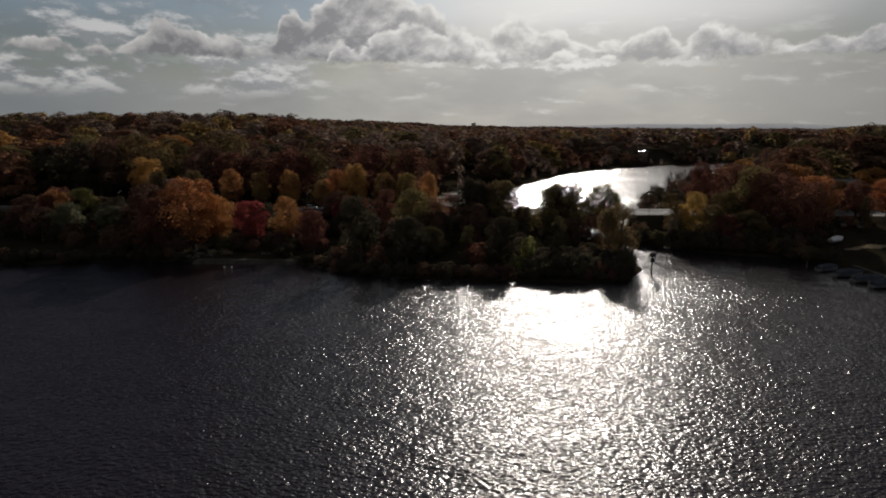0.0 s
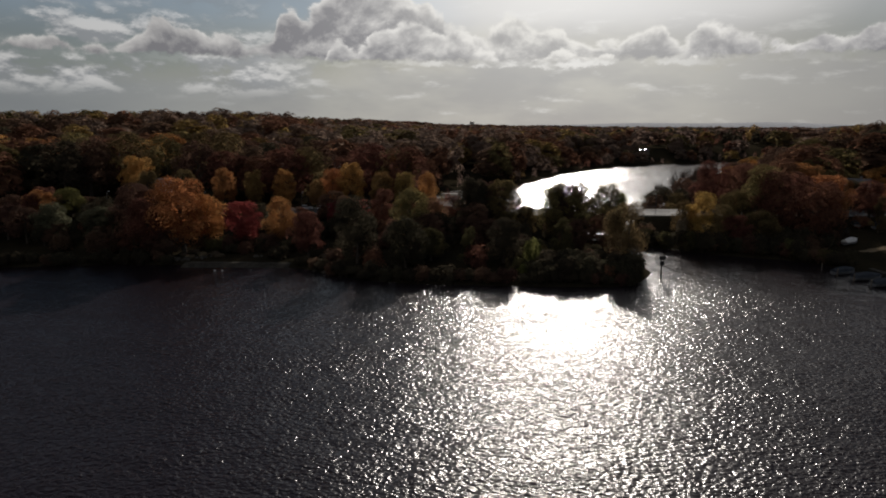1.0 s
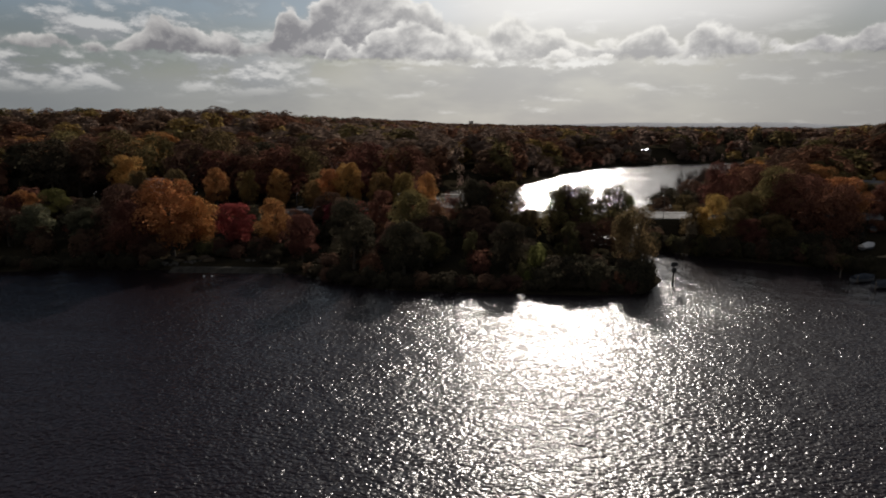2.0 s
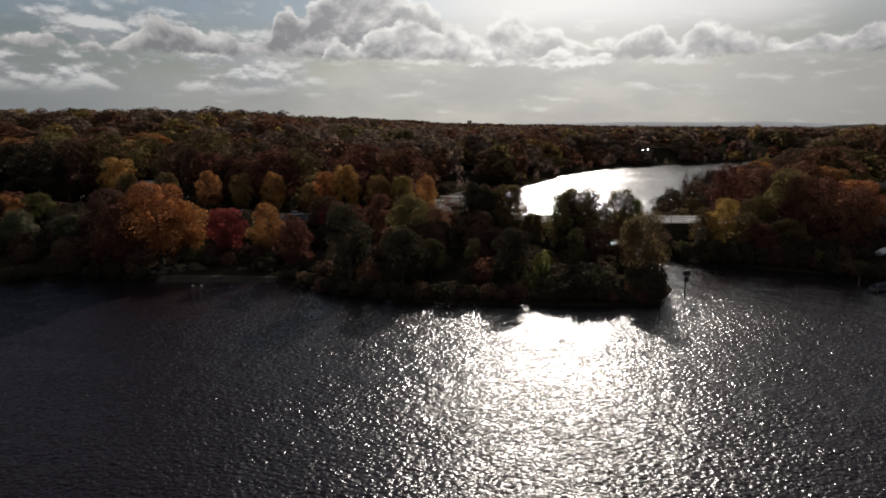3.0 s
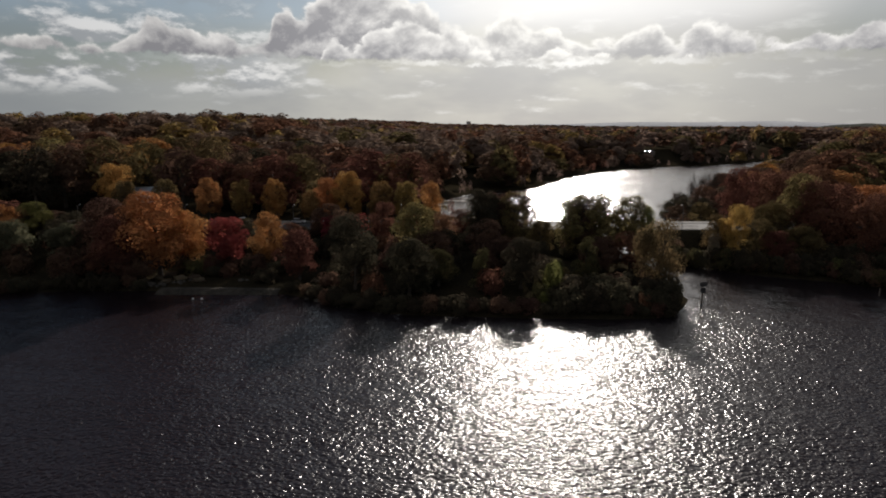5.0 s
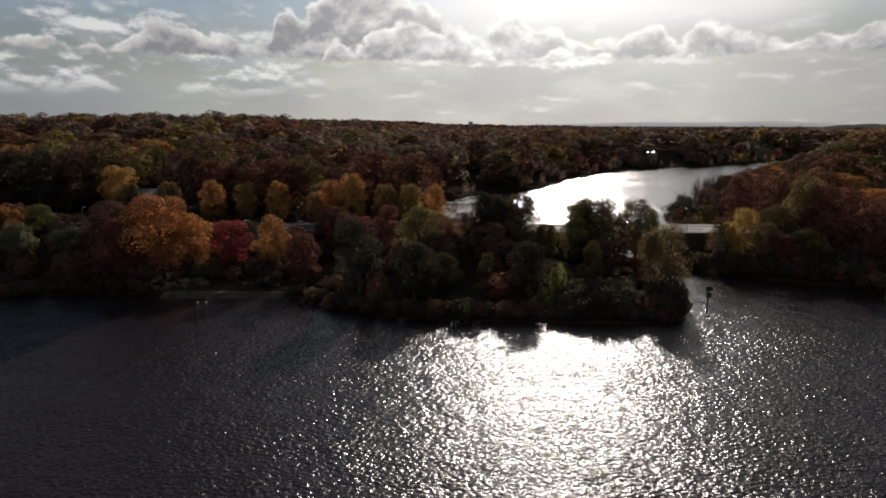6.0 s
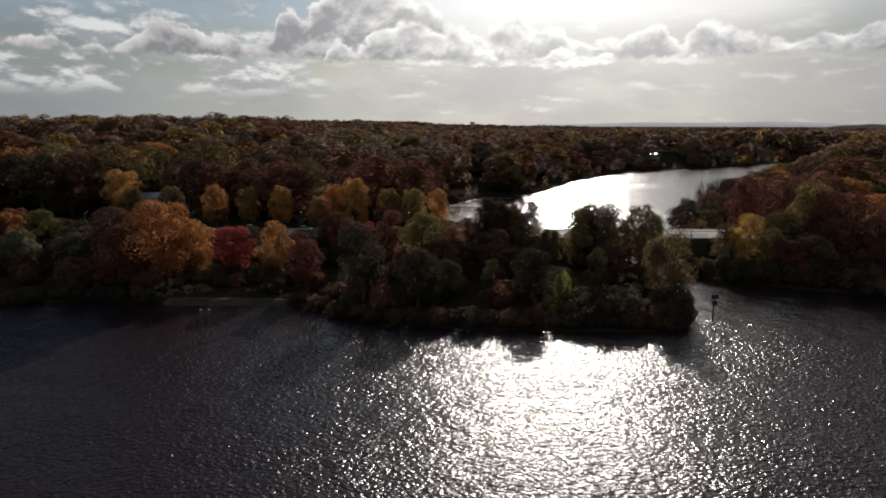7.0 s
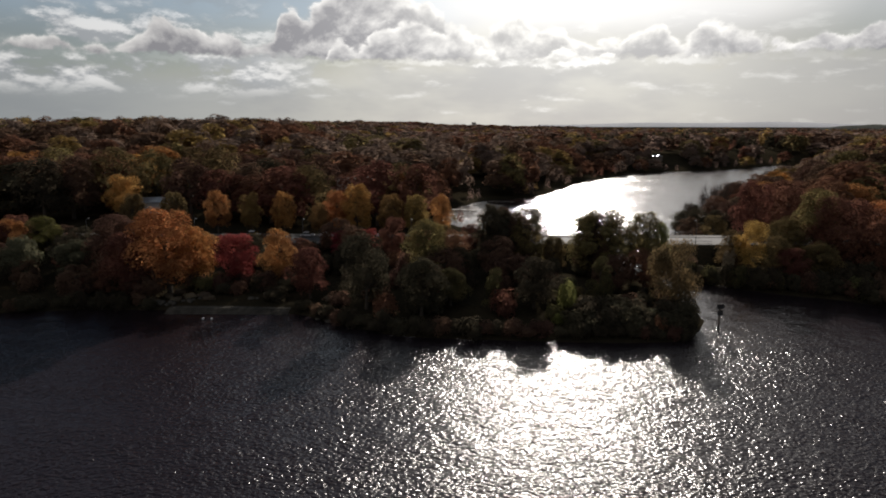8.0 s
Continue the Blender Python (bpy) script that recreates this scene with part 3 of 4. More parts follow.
# by the bridge, on the far bank of the channel
plant("bare", "brown", 104, 264, 17.2, 6.4)
plant("bare", "brown", 113, 272, 18.0, 5.6)
plant("bare", "grey", 91, 250, 12.0, 4.0)
plant("broad", "dark", 95.5, 258, 10.2, 5.0)
for color, x, y, top, r in (("dark", 88, 232, 11, 5.0), ("brown", 98, 243, 12.5, 5.6), ("brown", 78, 213, 10.5, 4.6), ("dark", 91, 222, 12, 5.0), ("rust", 103, 253, 13.5, 5.4), ("olive", 86, 212, 11.5, 4.8),
                            ("brown", 98, 230, 14, 5.8), ("dark", 106, 240, 14.5, 5.6)):
    plant("wood", color, x, y, top, r, "trees on the far bank of the channel")
plant("broad", "dark", 86, 244, 9.6, 5.0)
plant("broad", "brown", 121, 282, 16.8, 8.0)
plant("broad", "olive", 73.5, 167, 14.0, 6.0)
# added yellow crown stands for sun highlights on top of the olive trees
plant("broad", "yellow", 75.6, 161.5, 17.6, 4.8)
plant("broad", "olive", 80.5, 161, 13.6, 6.0)
plant("bush", "straw", 70.6, 162.5, 9.0, 2.4, shape="tall pale shrub by the bridge")
plant("broad", "olive", 91, 173, 17, 7.2)
plant("broad", "rust", 103.6, 200, 23, 8.6)
plant("broad", "rust", 101.6, 165, 23.6, 9.4)
plant("broad", "rust", 108, 158, 21.2, 7.8)
plant("broad", "amber", 127, 202, 23.5, 8.2)
plant("broad", "olive", 92, 158, 12.5, 6.4)
plant("broad", "rust", 95, 201, 24.5, 8.0)
plant("broad", "olive", 100, 174, 24.8, 9.0)
plant("broad", "rust", 84, 156, 11, 5.2)
plant("column", "olive", 189, 290, 35, 4.0)
plant("upright", "amber", 145, 205, 17, 4.5)
plant("broad", "amber", 175, 232, 21, 8.2)
plant("broad", "orange", 118, 170, 22, 8.0)
plant("broad", "rust", 133, 173, 20, 7.0)
plant("broad", "rust", 111, 176, 21, 7.4)
plant("broad", "dark", 122, 177, 19, 7.0)
plant("broad", "orange", 145, 176, 20, 7.0)
plant("broad", "olive", 157, 180, 19, 7.0)
plant("upright", "olive", 129, 162, 16, 3.4)
plant("upright", "amber", 138, 160, 17, 3.4)
plant("broad", "dark", 148, 163, 15, 6.0)
# along the road
ROADSIDE = "trees along the road"
for form, x, y, top, r, color in (("tall", -93.5, 197, 20.7, 4.4, "olive"), ("tall", -79.4, 197, 21.2, 4.6, "amber"), ("broad", -68.6, 197, 20.6, 4.4, "gold"), ("tall", -58, 197, 20.8, 4.5, "amber"),
                                  ("broad", -47, 198, 17, 4.5, "gold"), ("tall", -35, 200, 23, 6.0, "amber"), ("broad", -42, 201, 21.2, 5.0, "orange"), ("tall", -23.6, 197, 20, 4.6, "gold"),
                                  ("tall", -15.4, 197, 20, 4.6, "gold"), ("broad", -7.6, 198, 20.5, 4.4, "amber"), ("tall", -107, 198, 20, 4.4, "olive")):
    plant(form, color, x, y, top, r, ROADSIDE)
plant("broad", "olive", -58, 237, 25.5, 8.0)
plant("upright", "orange", -21.8, 227, 24, 4.2)
plant("broad", "amber", -124, 226, 24, 8.0)
plant("broad", "amber", -126, 166, 17, 4.8)

# behind the shore row
fill_rng = np.random.default_rng(61)
for i in range(46):
    x, y = -150 + fill_rng.random() * 196, 139 + fill_rng.random() * 36
    if float(shore_distance(x, y)) < 6 or (14 < x < 26 and y < 150) or (x > -4 and y > 156):
        continue
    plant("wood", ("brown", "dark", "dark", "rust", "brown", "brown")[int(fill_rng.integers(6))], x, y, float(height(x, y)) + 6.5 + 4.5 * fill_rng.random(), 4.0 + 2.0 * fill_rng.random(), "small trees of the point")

for x, y, top, r, color in ((19.5, 133, 5.2, 2.6, "green"), (24, 136, 5.5, 2.8, "olive"), (19, 140, 6.0, 2.8, "dark"), (24, 143, 6.0, 2.6, "green"), (20, 147, 6.6, 3.0, "brown"), (22, 126, 4.0, 2.2, "dark"), (17.5, 124, 4.4, 2.6, "green")):
    plant("bush", color, x, y, top, r, "bushes on the point")
# bushes at the waterline
point_rng = np.random.default_rng(17)
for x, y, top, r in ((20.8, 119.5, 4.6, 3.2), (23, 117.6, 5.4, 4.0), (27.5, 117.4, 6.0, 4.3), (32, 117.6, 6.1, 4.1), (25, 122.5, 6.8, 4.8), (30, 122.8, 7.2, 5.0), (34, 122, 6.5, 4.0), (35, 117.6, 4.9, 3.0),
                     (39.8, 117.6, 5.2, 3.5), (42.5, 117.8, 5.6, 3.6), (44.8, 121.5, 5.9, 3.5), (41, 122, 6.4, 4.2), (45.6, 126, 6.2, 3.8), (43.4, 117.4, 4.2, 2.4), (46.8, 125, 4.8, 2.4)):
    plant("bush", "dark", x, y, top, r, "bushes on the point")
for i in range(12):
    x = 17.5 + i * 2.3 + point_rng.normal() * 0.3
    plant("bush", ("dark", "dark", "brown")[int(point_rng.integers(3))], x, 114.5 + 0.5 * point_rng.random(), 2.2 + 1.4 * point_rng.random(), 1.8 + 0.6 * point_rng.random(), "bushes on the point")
plant("bush", "rust", 37.8, 116.2, 4.4, 1.8, "bushes on the point")
plant("bush", "silver", 37.4, 120.5, 5.0, 1.6, "bushes on the point")
# two yellow-green bushes stand in for a sunlit grass opening up from the shore
plant("bush", "lime", 22.9, 134.5, 6.4, 2.5, "bushes on the point")
plant("bush", "lime", 18.6, 121.5, 3.4, 2.0, "bushes on the point")
bush_rng = np.random.default_rng(11)
for i in range(50):
    x = -128 + i * 2.9 + bush_rng.normal() * 0.8
    y = float(np.interp(x, [-900, -115, -90, -54, -38, -27, -15, 0, 16], [55, 129, 133.5, 133, 130.5, 122, 116, 114, 113])) + 0.8 + bush_rng.random() * 1.8
    if -70 < x < -40 or x > 17:
        continue
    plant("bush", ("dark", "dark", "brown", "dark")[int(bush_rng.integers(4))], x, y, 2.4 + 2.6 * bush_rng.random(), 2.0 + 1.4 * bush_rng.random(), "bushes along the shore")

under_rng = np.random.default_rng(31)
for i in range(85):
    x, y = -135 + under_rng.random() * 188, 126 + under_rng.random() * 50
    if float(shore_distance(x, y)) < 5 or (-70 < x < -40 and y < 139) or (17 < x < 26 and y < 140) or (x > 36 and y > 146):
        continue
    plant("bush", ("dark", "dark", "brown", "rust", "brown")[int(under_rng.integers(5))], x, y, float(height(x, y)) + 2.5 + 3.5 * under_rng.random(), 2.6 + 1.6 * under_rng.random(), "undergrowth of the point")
for i in range(26):
    x, y = 70 + under_rng.random() * 60, 150 + under_rng.random() * 25
    if float(shore_distance(x, y)) < 1.5 or (x > 112 and y < 160):
        continue
    plant("bush", ("dark", "brown", "dark", "rust")[int(under_rng.integers(4))], x, y, float(height(x, y)) + 3 + 3.5 * under_rng.random(), 2.8 + 1.6 * under_rng.random(), "undergrowth of the east bank")

for i in range(30):
    k = i / 29
    x = float(np.interp(k, [0, 0.12, 0.3, 0.42, 0.75, 1], [62.5, 60.5, 68, 74, 93, 104])) - 0.2
    y = float(np.interp(k, [0, 0.12, 0.3, 0.42, 0.75, 1], [174, 164, 159.4, 154, 146.5, 135])) - 0.2
    plant("bush", ("dark", "dark", "brown", "green")[i % 4], x + under_rng.normal() * 0.6, y + under_rng.random() * 1.5, 3.4 + 3 * under_rng.random(), 2.4 + 1.4 * under_rng.random(), "bushes on the east bank")

for x, y, top, r in ((100.5, 152.5, 7.5, 3.6), (104, 155.5, 8.0, 3.8), (97.5, 155, 7.5, 3.4), (108, 152, 6.5, 3.2), (112, 156, 6.5, 3.0)):
    plant("bush", "dark", x, y, top, r, "bushes on the east bank")

for x, y in ((-66, 146.5), (-62.5, 148), (-60, 145), (-69, 150), (-56, 144.5), (-52, 146.5), (-50, 150), (-45, 145.5), (-42, 148), (-56.5, 150), (-65, 152), (-46, 152)):
    plant("bush", ("dark", "brown", "dark", "green")[int(under_rng.integers(4))], x, y, float(height(x, y)) + 2.8 + 1.6 * under_rng.random(), 2.6 + 0.9 * under_rng.random(), "undergrowth of the point")
straw_rng = np.random.default_rng(83)
for x, y in ((-75, 139), (-72.5, 141.5), (-69.5, 138.6), (-67, 141), (-64.2, 143), (-71, 145), (-62, 139.5), (-48.2, 142.5), (-46.3, 140.8), (-33, 139.5)):
    plant("bush", "straw", x, y, float(height(x, y)) + 0.7 + 0.6 * straw_rng.random(), 1.5 + 1.0 * straw_rng.random(), "reeds by the steps", shape="low clump of dry reeds")
hedge_rng = np.random.default_rng(71)
for i in range(46):
    x = -138 + i * 3.15 + hedge_rng.normal() * 0.4
    if -53 < x < -42:
        continue
    color = "red" if -62 < x < -28 and hedge_rng.random() < 0.45 else ("rust", "brown", "olive", "gold", "brown")[int(hedge_rng.integers(5))]
    plant("bush", color, x, 176.4 + hedge_rng.normal() * 0.5, 9.7 + 1.3 * hedge_rng.random(), 2.3 + 0.6 * hedge_rng.random(), "hedge along the road", shape="roadside hedge shrub")

# ---- woods ----
wood_rng = np.random.default_rng(21)
KINDS = ["dark", "brown", "rust", "olive", "brown", "rust", "rust", "olive", "amber", "rust"]
# beyond the lake: paler, greyer mix, distance haze put into leaf colour
FAR_HAZED_KINDS = ["brown", "olive", "grey", "brown", "grey", "grey", "gold", "rust", "grey", "rust"]


CLEARINGS = [(-132, -104, 205, 258), (-62, -38, 248, 312), (213, 229, 650, 720), (204, 222, 640, 690), (178, 195, 578, 610), (222, 272, 375, 438), (146, 170, 206, 236)]


def free_spots(y0, y1, gap, keep=0.8):
    """Jittered grid of places on land, inside a wedge that widens away from the near shore."""
    out = []
    y = y0
    while y < y1:
        half = 0.74 * y + 60
        for x in np.arange(-half, half, gap):
            out.append((x + wood_rng.normal() * gap * 0.28, y + wood_rng.normal() * gap * 0.28))
        y += gap
    p = np.array(out)
    d = shore_distance(p[:, 0], p[:, 1])
    for x0, x1, cy0, cy1 in CLEARINGS:
        d = np.where((p[:, 0] > x0) & (p[:, 0] < x1) & (p[:, 1] > cy0) & (p[:, 1] < cy1), -1, d)
    ok = (d > 4) & (np.abs(p[:, 1] - ROAD_Y) > 12) & (wood_rng.random(len(p)) < keep)
    return p[ok]


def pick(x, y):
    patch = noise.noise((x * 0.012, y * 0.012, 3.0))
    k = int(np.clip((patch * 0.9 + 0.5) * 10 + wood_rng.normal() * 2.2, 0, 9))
    return FAR_HAZED_KINDS[k] if y > 333 else KINDS[k]


def reach_up(x, y, tall):
    """Trees on the east shore of the back lake stay low near the water."""
    d = float(shore_distance(x, y))
    return min(tall, 10 + 0.17 * d) if x > 60 and y > 205 else tall


spots = free_spots(208, 330, 17.5, 0.97)
spots = spots[~((spots[:, 0] > -130) & (spots[:, 0] < 0) & (spots[:, 1] < 214)) & ~((spots[:, 0] > -5) & (spots[:, 0] < 72) & (spots[:, 1] < 268)) & ~((spots[:, 0] > 70) & (spots[:, 0] < 110) & (spots[:, 1] < 252))]
single = (np.abs(spots[:, 0] + 10) < 0.62 * (spots[:, 1] + 10)) & (spots[:, 1] < 300)
for x, y in spots[single][:190]:
    tall = reach_up(x, y, 20 + 4 * wood_rng.random() + 8 * noise.noise((x * 0.02, y * 0.03, 7.0)))
    plant("wood", pick(x, y), x, y, float(height(x, y)) + tall, min(0.62 * tall, 9.2 + 3.6 * wood_rng.random()), "woodland trees")


def woods(name, places, sprays, leaf, tall, wide, label):
    """Many trees too far off to tell apart one by one."""
    colors = list(LEAF)
    forms = []
    for v in range(5):
        rng = np.random.default_rng(300 + v)
        c, r = clumps(rng, "dome", 36)
        forms.append(leaf_cloud(rng, c, r, sprays, leaf, spread_in=0.15, smooth=0.9))
    rng = np.random.default_rng(310)
    pine = leaf_cloud(rng, [(0, 0, 4 + k * 1.5) for k in range(10)], [2.6 - 0.25 * k for k in range(10)], sprays, leaf * 0.7, smooth=0.6)
    z = height(places[:, 0], places[:, 1])
    verts, slots, normals = [], [], []
    for (x, y), gz in zip(places, z):
        f, soft = forms[int(wood_rng.integers(5))]
        conifer = y > 625 and noise.noise((x * 0.006, y * 0.006, 9.0)) > 0.12
        f, soft = pine if conifer else (f, soft)
        a = wood_rng.random() * 6.283
        rise = noise.noise((x * 0.017, y * 0.026, 7.0)) * (1 if y < 800 else 0.4)
        h0 = reach_up(x, y, tall * (0.97 + 0.3 * rise))
        s, hgt = wide * (0.7 + 0.55 * wood_rng.random()) / 6.5 * min(1, h0 / 19), h0 * (0.85 + 0.28 * wood_rng.random()) / 17.6
        q = np.empty_like(f)
        q[:, 0] = (f[:, 0] * math.cos(a) - f[:, 1] * math.sin(a)) * s + x
        q[:, 1] = (f[:, 0] * math.sin(a) + f[:, 1] * math.cos(a)) * s + y
        q[:, 2] = f[:, 2] * hgt + gz
        verts.append(q)
        normals.append(np.stack([soft[:, 0] * math.cos(a) - soft[:, 1] * math.sin(a), soft[:, 0] * math.sin(a) + soft[:, 1] * math.cos(a), soft[:, 2]], 1))
        slots.append(np.full(sprays, colors.index("dark" if conifer else pick(x, y))))
    ob = new(name, sprays_mesh(name, np.concatenate(verts), list(LEAF.values()), np.concatenate(slots), np.concatenate(normals)))
    return tagged(ob, label, "woods", kind="stuff")


woods("side_woods", np.concatenate([spots[~single], spots[single][190:]]), 2400, 0.66, 22, 11.4, "autumn woods at the sides of the lake")
bank_line = []
for line in (LAKE_WEST, LAKE_EAST[:-4]):
    for (x0, y0), (x1, y1) in zip(line, line[1:]):
        for k in range(max(1, int(math.hypot(x1 - x0, y1 - y0) / 4.5))):
            u = wood_rng.random()
            bank_line.append((x0 + (x1 - x0) * u + wood_rng.normal() * 3.0, y0 + (y1 - y0) * u + wood_rng.normal() * 3.0))
bank_line = np.array(bank_line)
inland = shore_distance(bank_line[:, 0], bank_line[:, 1])
woods("waterside_scrub", bank_line[(inland > 0.8) & (inland < 9)], 320, 0.7, 7.5, 5.6, "dark scrub along the back lake's banks")
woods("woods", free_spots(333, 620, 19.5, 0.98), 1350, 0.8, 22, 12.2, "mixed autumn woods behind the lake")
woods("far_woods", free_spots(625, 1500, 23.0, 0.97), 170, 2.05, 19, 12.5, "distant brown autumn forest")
brow = free_spots(1510, 4300, 60.0, 1.0)
brow = brow[brow[:, 1] < np.interp(brow[:, 0] / brow[:, 1], [0.02, 0.12, 0.22, 0.32], [4300, 3100, 2300, 1750])]
woods("horizon_woods", brow, 40, 7.0, 15, 24.0, "dark forest on the horizon")


# ---- road and bridge ----


def strip(name, x0, x1, y0, y1, z0, z1, mat, label, bevel=0.02):
    ob = part(name, box(x0, x1, y0, y1, z0, z1, bevel), mat, None, label)
    return tagged(ob, kind="structure")


for x0, x1 in ((-400, 42.4), (72.1, 400)):
    strip("road", x0, x1, ROAD_Y - 4.5, ROAD_Y + 4.5, ROAD_Z - 0.4, ROAD_Z + 0.06, ASPHALT, "grey worn asphalt road through the trees")
    for side in (-1, 1):
        a, b = sorted((ROAD_Y + side * 4.5, ROAD_Y + side * 8.0))
        strip("pavement", x0, x1, a, b, ROAD_Z - 0.4, ROAD_Z + 0.18, PAVING, "pale paved walk beside the road")

HALF = 15.0
bridge = thing("bridge", pose(57.2, ROAD_Y, 0), "low concrete road bridge with steel railings over the channel", "bridge")
part("deck", box(-HALF + 0.2, HALF - 0.2, -8.2, 8.2, 6.5, 7.2, 0.05), CONCRETE, bridge)
part("carriageway", box(-HALF + 0.2, HALF - 0.2, -4.5, 4.5, 7.2, 7.26), ASPHALT, bridge, "grey asphalt carriageway")
part("pier", box(-0.6, 0.6, -7.0, 7.0, -2.5, 5.7, 0.15), CONCRETE, bridge)
post = bpy.data.meshes.new("post")
bm = rod(bmesh.new(), (0, 0, 7.35), (0, 0, 8.45), 0.035, 0.03, 6)
bm.to_mesh(post)
bm.free()
post.materials.append(STEEL)
for side in (-1, 1):
    a, b = sorted((side * 4.5, side * 8.0))
    part("pavement", box(-HALF + 0.2, HALF - 0.2, a, b, 7.2, 7.38, 0.03), PAVING, bridge, "pale raised pavement")
    part("abutment", box(side * (HALF - 0.2) - 1.2, side * (HALF - 0.2) + 1.2, -8.0, 8.0, -2.0, 6.5, 0.05), CONCRETE, bridge)
    for g in range(3):
        y = side * (1.4 + 2.6 * g)
        part("girder", box(-HALF + 0.4, HALF - 0.4, y - 0.25, y + 0.25, 5.7, 6.5, 0.03), CONCRETE, bridge)
    rail = rod(bmesh.new(), (-HALF, side * 7.9, 8.45), (HALF, side * 7.9, 8.45), 0.05, 0.05, 8)
    rod(rail, (-HALF, side * 7.9, 7.6), (HALF, side * 7.9, 7.6), 0.03, 0.03, 6)
    part("handrail", rail, STEEL, bridge, "painted steel handrail")
    for k in range(60):
        p = new("post", post)
        p.parent = bridge
        p.location = (-HALF + 0.1 + (2 * HALF - 0.2) * k / 59, side * 7.9, 0)


def street_lamp(x, y, z, turn):
    lamp = thing("street_lamp", pose(x, y, z, 0, 0, turn), "slim grey steel street lamp beside the road", "street lamp", "street lamps")
    part("pole", rod(bmesh.new(), (0, 0, 0), (0, 0, 6.6), 0.09, 0.05, 8), STEEL, lamp)
    part("arm", rod(bmesh.new(), (0, 0, 6.5), (0, 1.3, 6.9), 0.04, 0.035, 6), STEEL, lamp)
    part("lantern", box(-0.14, 0.14, 1.0, 1.7, 6.82, 6.98, 0.04), STEEL, lamp)


for x in (-112, -80, -48, -16, 16, 67.5, 98):
    street_lamp(x, ROAD_Y - 7.4, ROAD_Z + 0.18, 0)


def car(x, y, z, turn, paint, tall=1.0, label=""):
    ob = thing("car", pose(x, y, z, 0, 0, turn), label, "car", "cars by the road")
    bm = bmesh.new()
    lower = [(-2.15, 0.35), (2.12, 0.35), (2.18, 0.62), (1.95, 0.84), (0.95, 0.95), (-1.75, 0.98), (-2.15, 0.8)]
    rows = []
    for yy, k in ((-0.86, 0.97), (-0.80, 1.0), (0.80, 1.0), (0.86, 0.97)):
        rows.append([bm.verts.new((px * k, yy, pz)) for px, pz in lower])
    for r0, r1 in zip(rows, rows[1:]):
        for k in range(len(lower)):
            bm.faces.new((r0[k], r0[(k + 1) % len(lower)], r1[(k + 1) % len(lower)], r1[k]))
    bm.faces.new(rows[0][::-1])
    bm.faces.new(rows[-1])
    bmesh.ops.recalc_face_normals(bm, faces=bm.faces)
    body = part("body", bm, PAINT[paint], ob)
    top = 0.96 + 0.5 * tall
    bm = bmesh.new()
    base = [bm.verts.new(v) for v in ((-1.75, -0.76, 0.96), (1.0, -0.76, 0.96), (1.0, 0.76, 0.96), (-1.75, 0.76, 0.96))]
    roof = [bm.verts.new(v) for v in ((-1.3, -0.6, top), (0.25, -0.6, top), (0.25, 0.6, top), (-1.3, 0.6, top))]
    for k in range(4):
        bm.faces.new((base[k], base[(k + 1) % 4], roof[(k + 1) % 4], roof[k]))
    part("windows", bm, GLASS, ob, "dark tinted windows")
    part("roof", box(-1.34, 0.3, -0.63, 0.63, top - 0.03, top + 0.05, 0.03), PAINT[paint], ob)
    for wx in (-1.35, 1.35):
        for side in (-1, 1):
            wheel = part("wheel", rod(bmesh.new(), (wx, side * 0.72, 0.33), (wx, side * 0.9, 0.33), 0.33, 0.33, 16), RUBBER, ob)
            part("rim", rod(bmesh.new(), (wx, side * 0.86, 0.33), (wx, side * 0.91, 0.33), 0.2, 0.2, 12), STEEL, wheel)
    for side in (-1, 1):
        part("headlight", box(2.05, 2.17, side * 0.62 - 0.16, side * 0.62 + 0.16, 0.62, 0.74, 0.02), WHITE, ob, "clear headlight")
        part("tail_light", box(-2.17, -2.08, side * 0.66 - 0.12, side * 0.66 + 0.12, 0.66, 0.8, 0.02), PAINT["red"], ob, "red tail light")


KERB = ROAD_Z + 0.07
car(-49, ROAD_Y + 3.4, KERB, 0, "silver", 1.0, "silver hatchback parked at the kerb")
car(-43, ROAD_Y + 3.4, KERB, 0, "white", 1.0, "white hatchback parked at the kerb")
car(-36.5, ROAD_Y + 3.4, KERB, 180, "black", 1.1, "black estate car parked at the kerb")
car(-29, ROAD_Y + 3.4, KERB, 180, "silver", 1.1, "silver estate car parked at the kerb")
car(-66, ROAD_Y + 3.4, KERB, 0, "white", 1.5, "white tall van parked at the kerb")
car(-85, ROAD_Y + 3.4, KERB, 0, "silver", 1.0, "silver hatchback parked under roadside trees")

# ---- navigation mark, buoy ----
mark = thing("navigation_mark", pose(51.1, 120.4, 0, 0, 0, 8), "dark timber pile in the water carrying two black boards", "navigation mark")
part("pile", rod(bmesh.new(), (0, 0, -2.5), (0, 0, 5.6), 0.2, 0.17, 12), WOOD, mark)
part("collar", rod(bmesh.new(), (0, 0, 0.5), (0, 0, 1.1), 0.27, 0.27, 12), STEEL, mark)
part("board", box(-0.8, 0.8, -0.29, -0.22, 4.9, 5.9, 0.02), DARK, mark, "wide black sign board")
part("board", box(-0.55, 0.55, -0.29, -0.22, 3.5, 4.6, 0.02), DARK, mark, "small black sign board")
for z in (3.8, 4.3, 5.15, 5.65):
    part("bracket", box(-0.3, 0.3, -0.22, -0.15, z - 0.05, z + 0.05, 0.01), STEEL, mark)

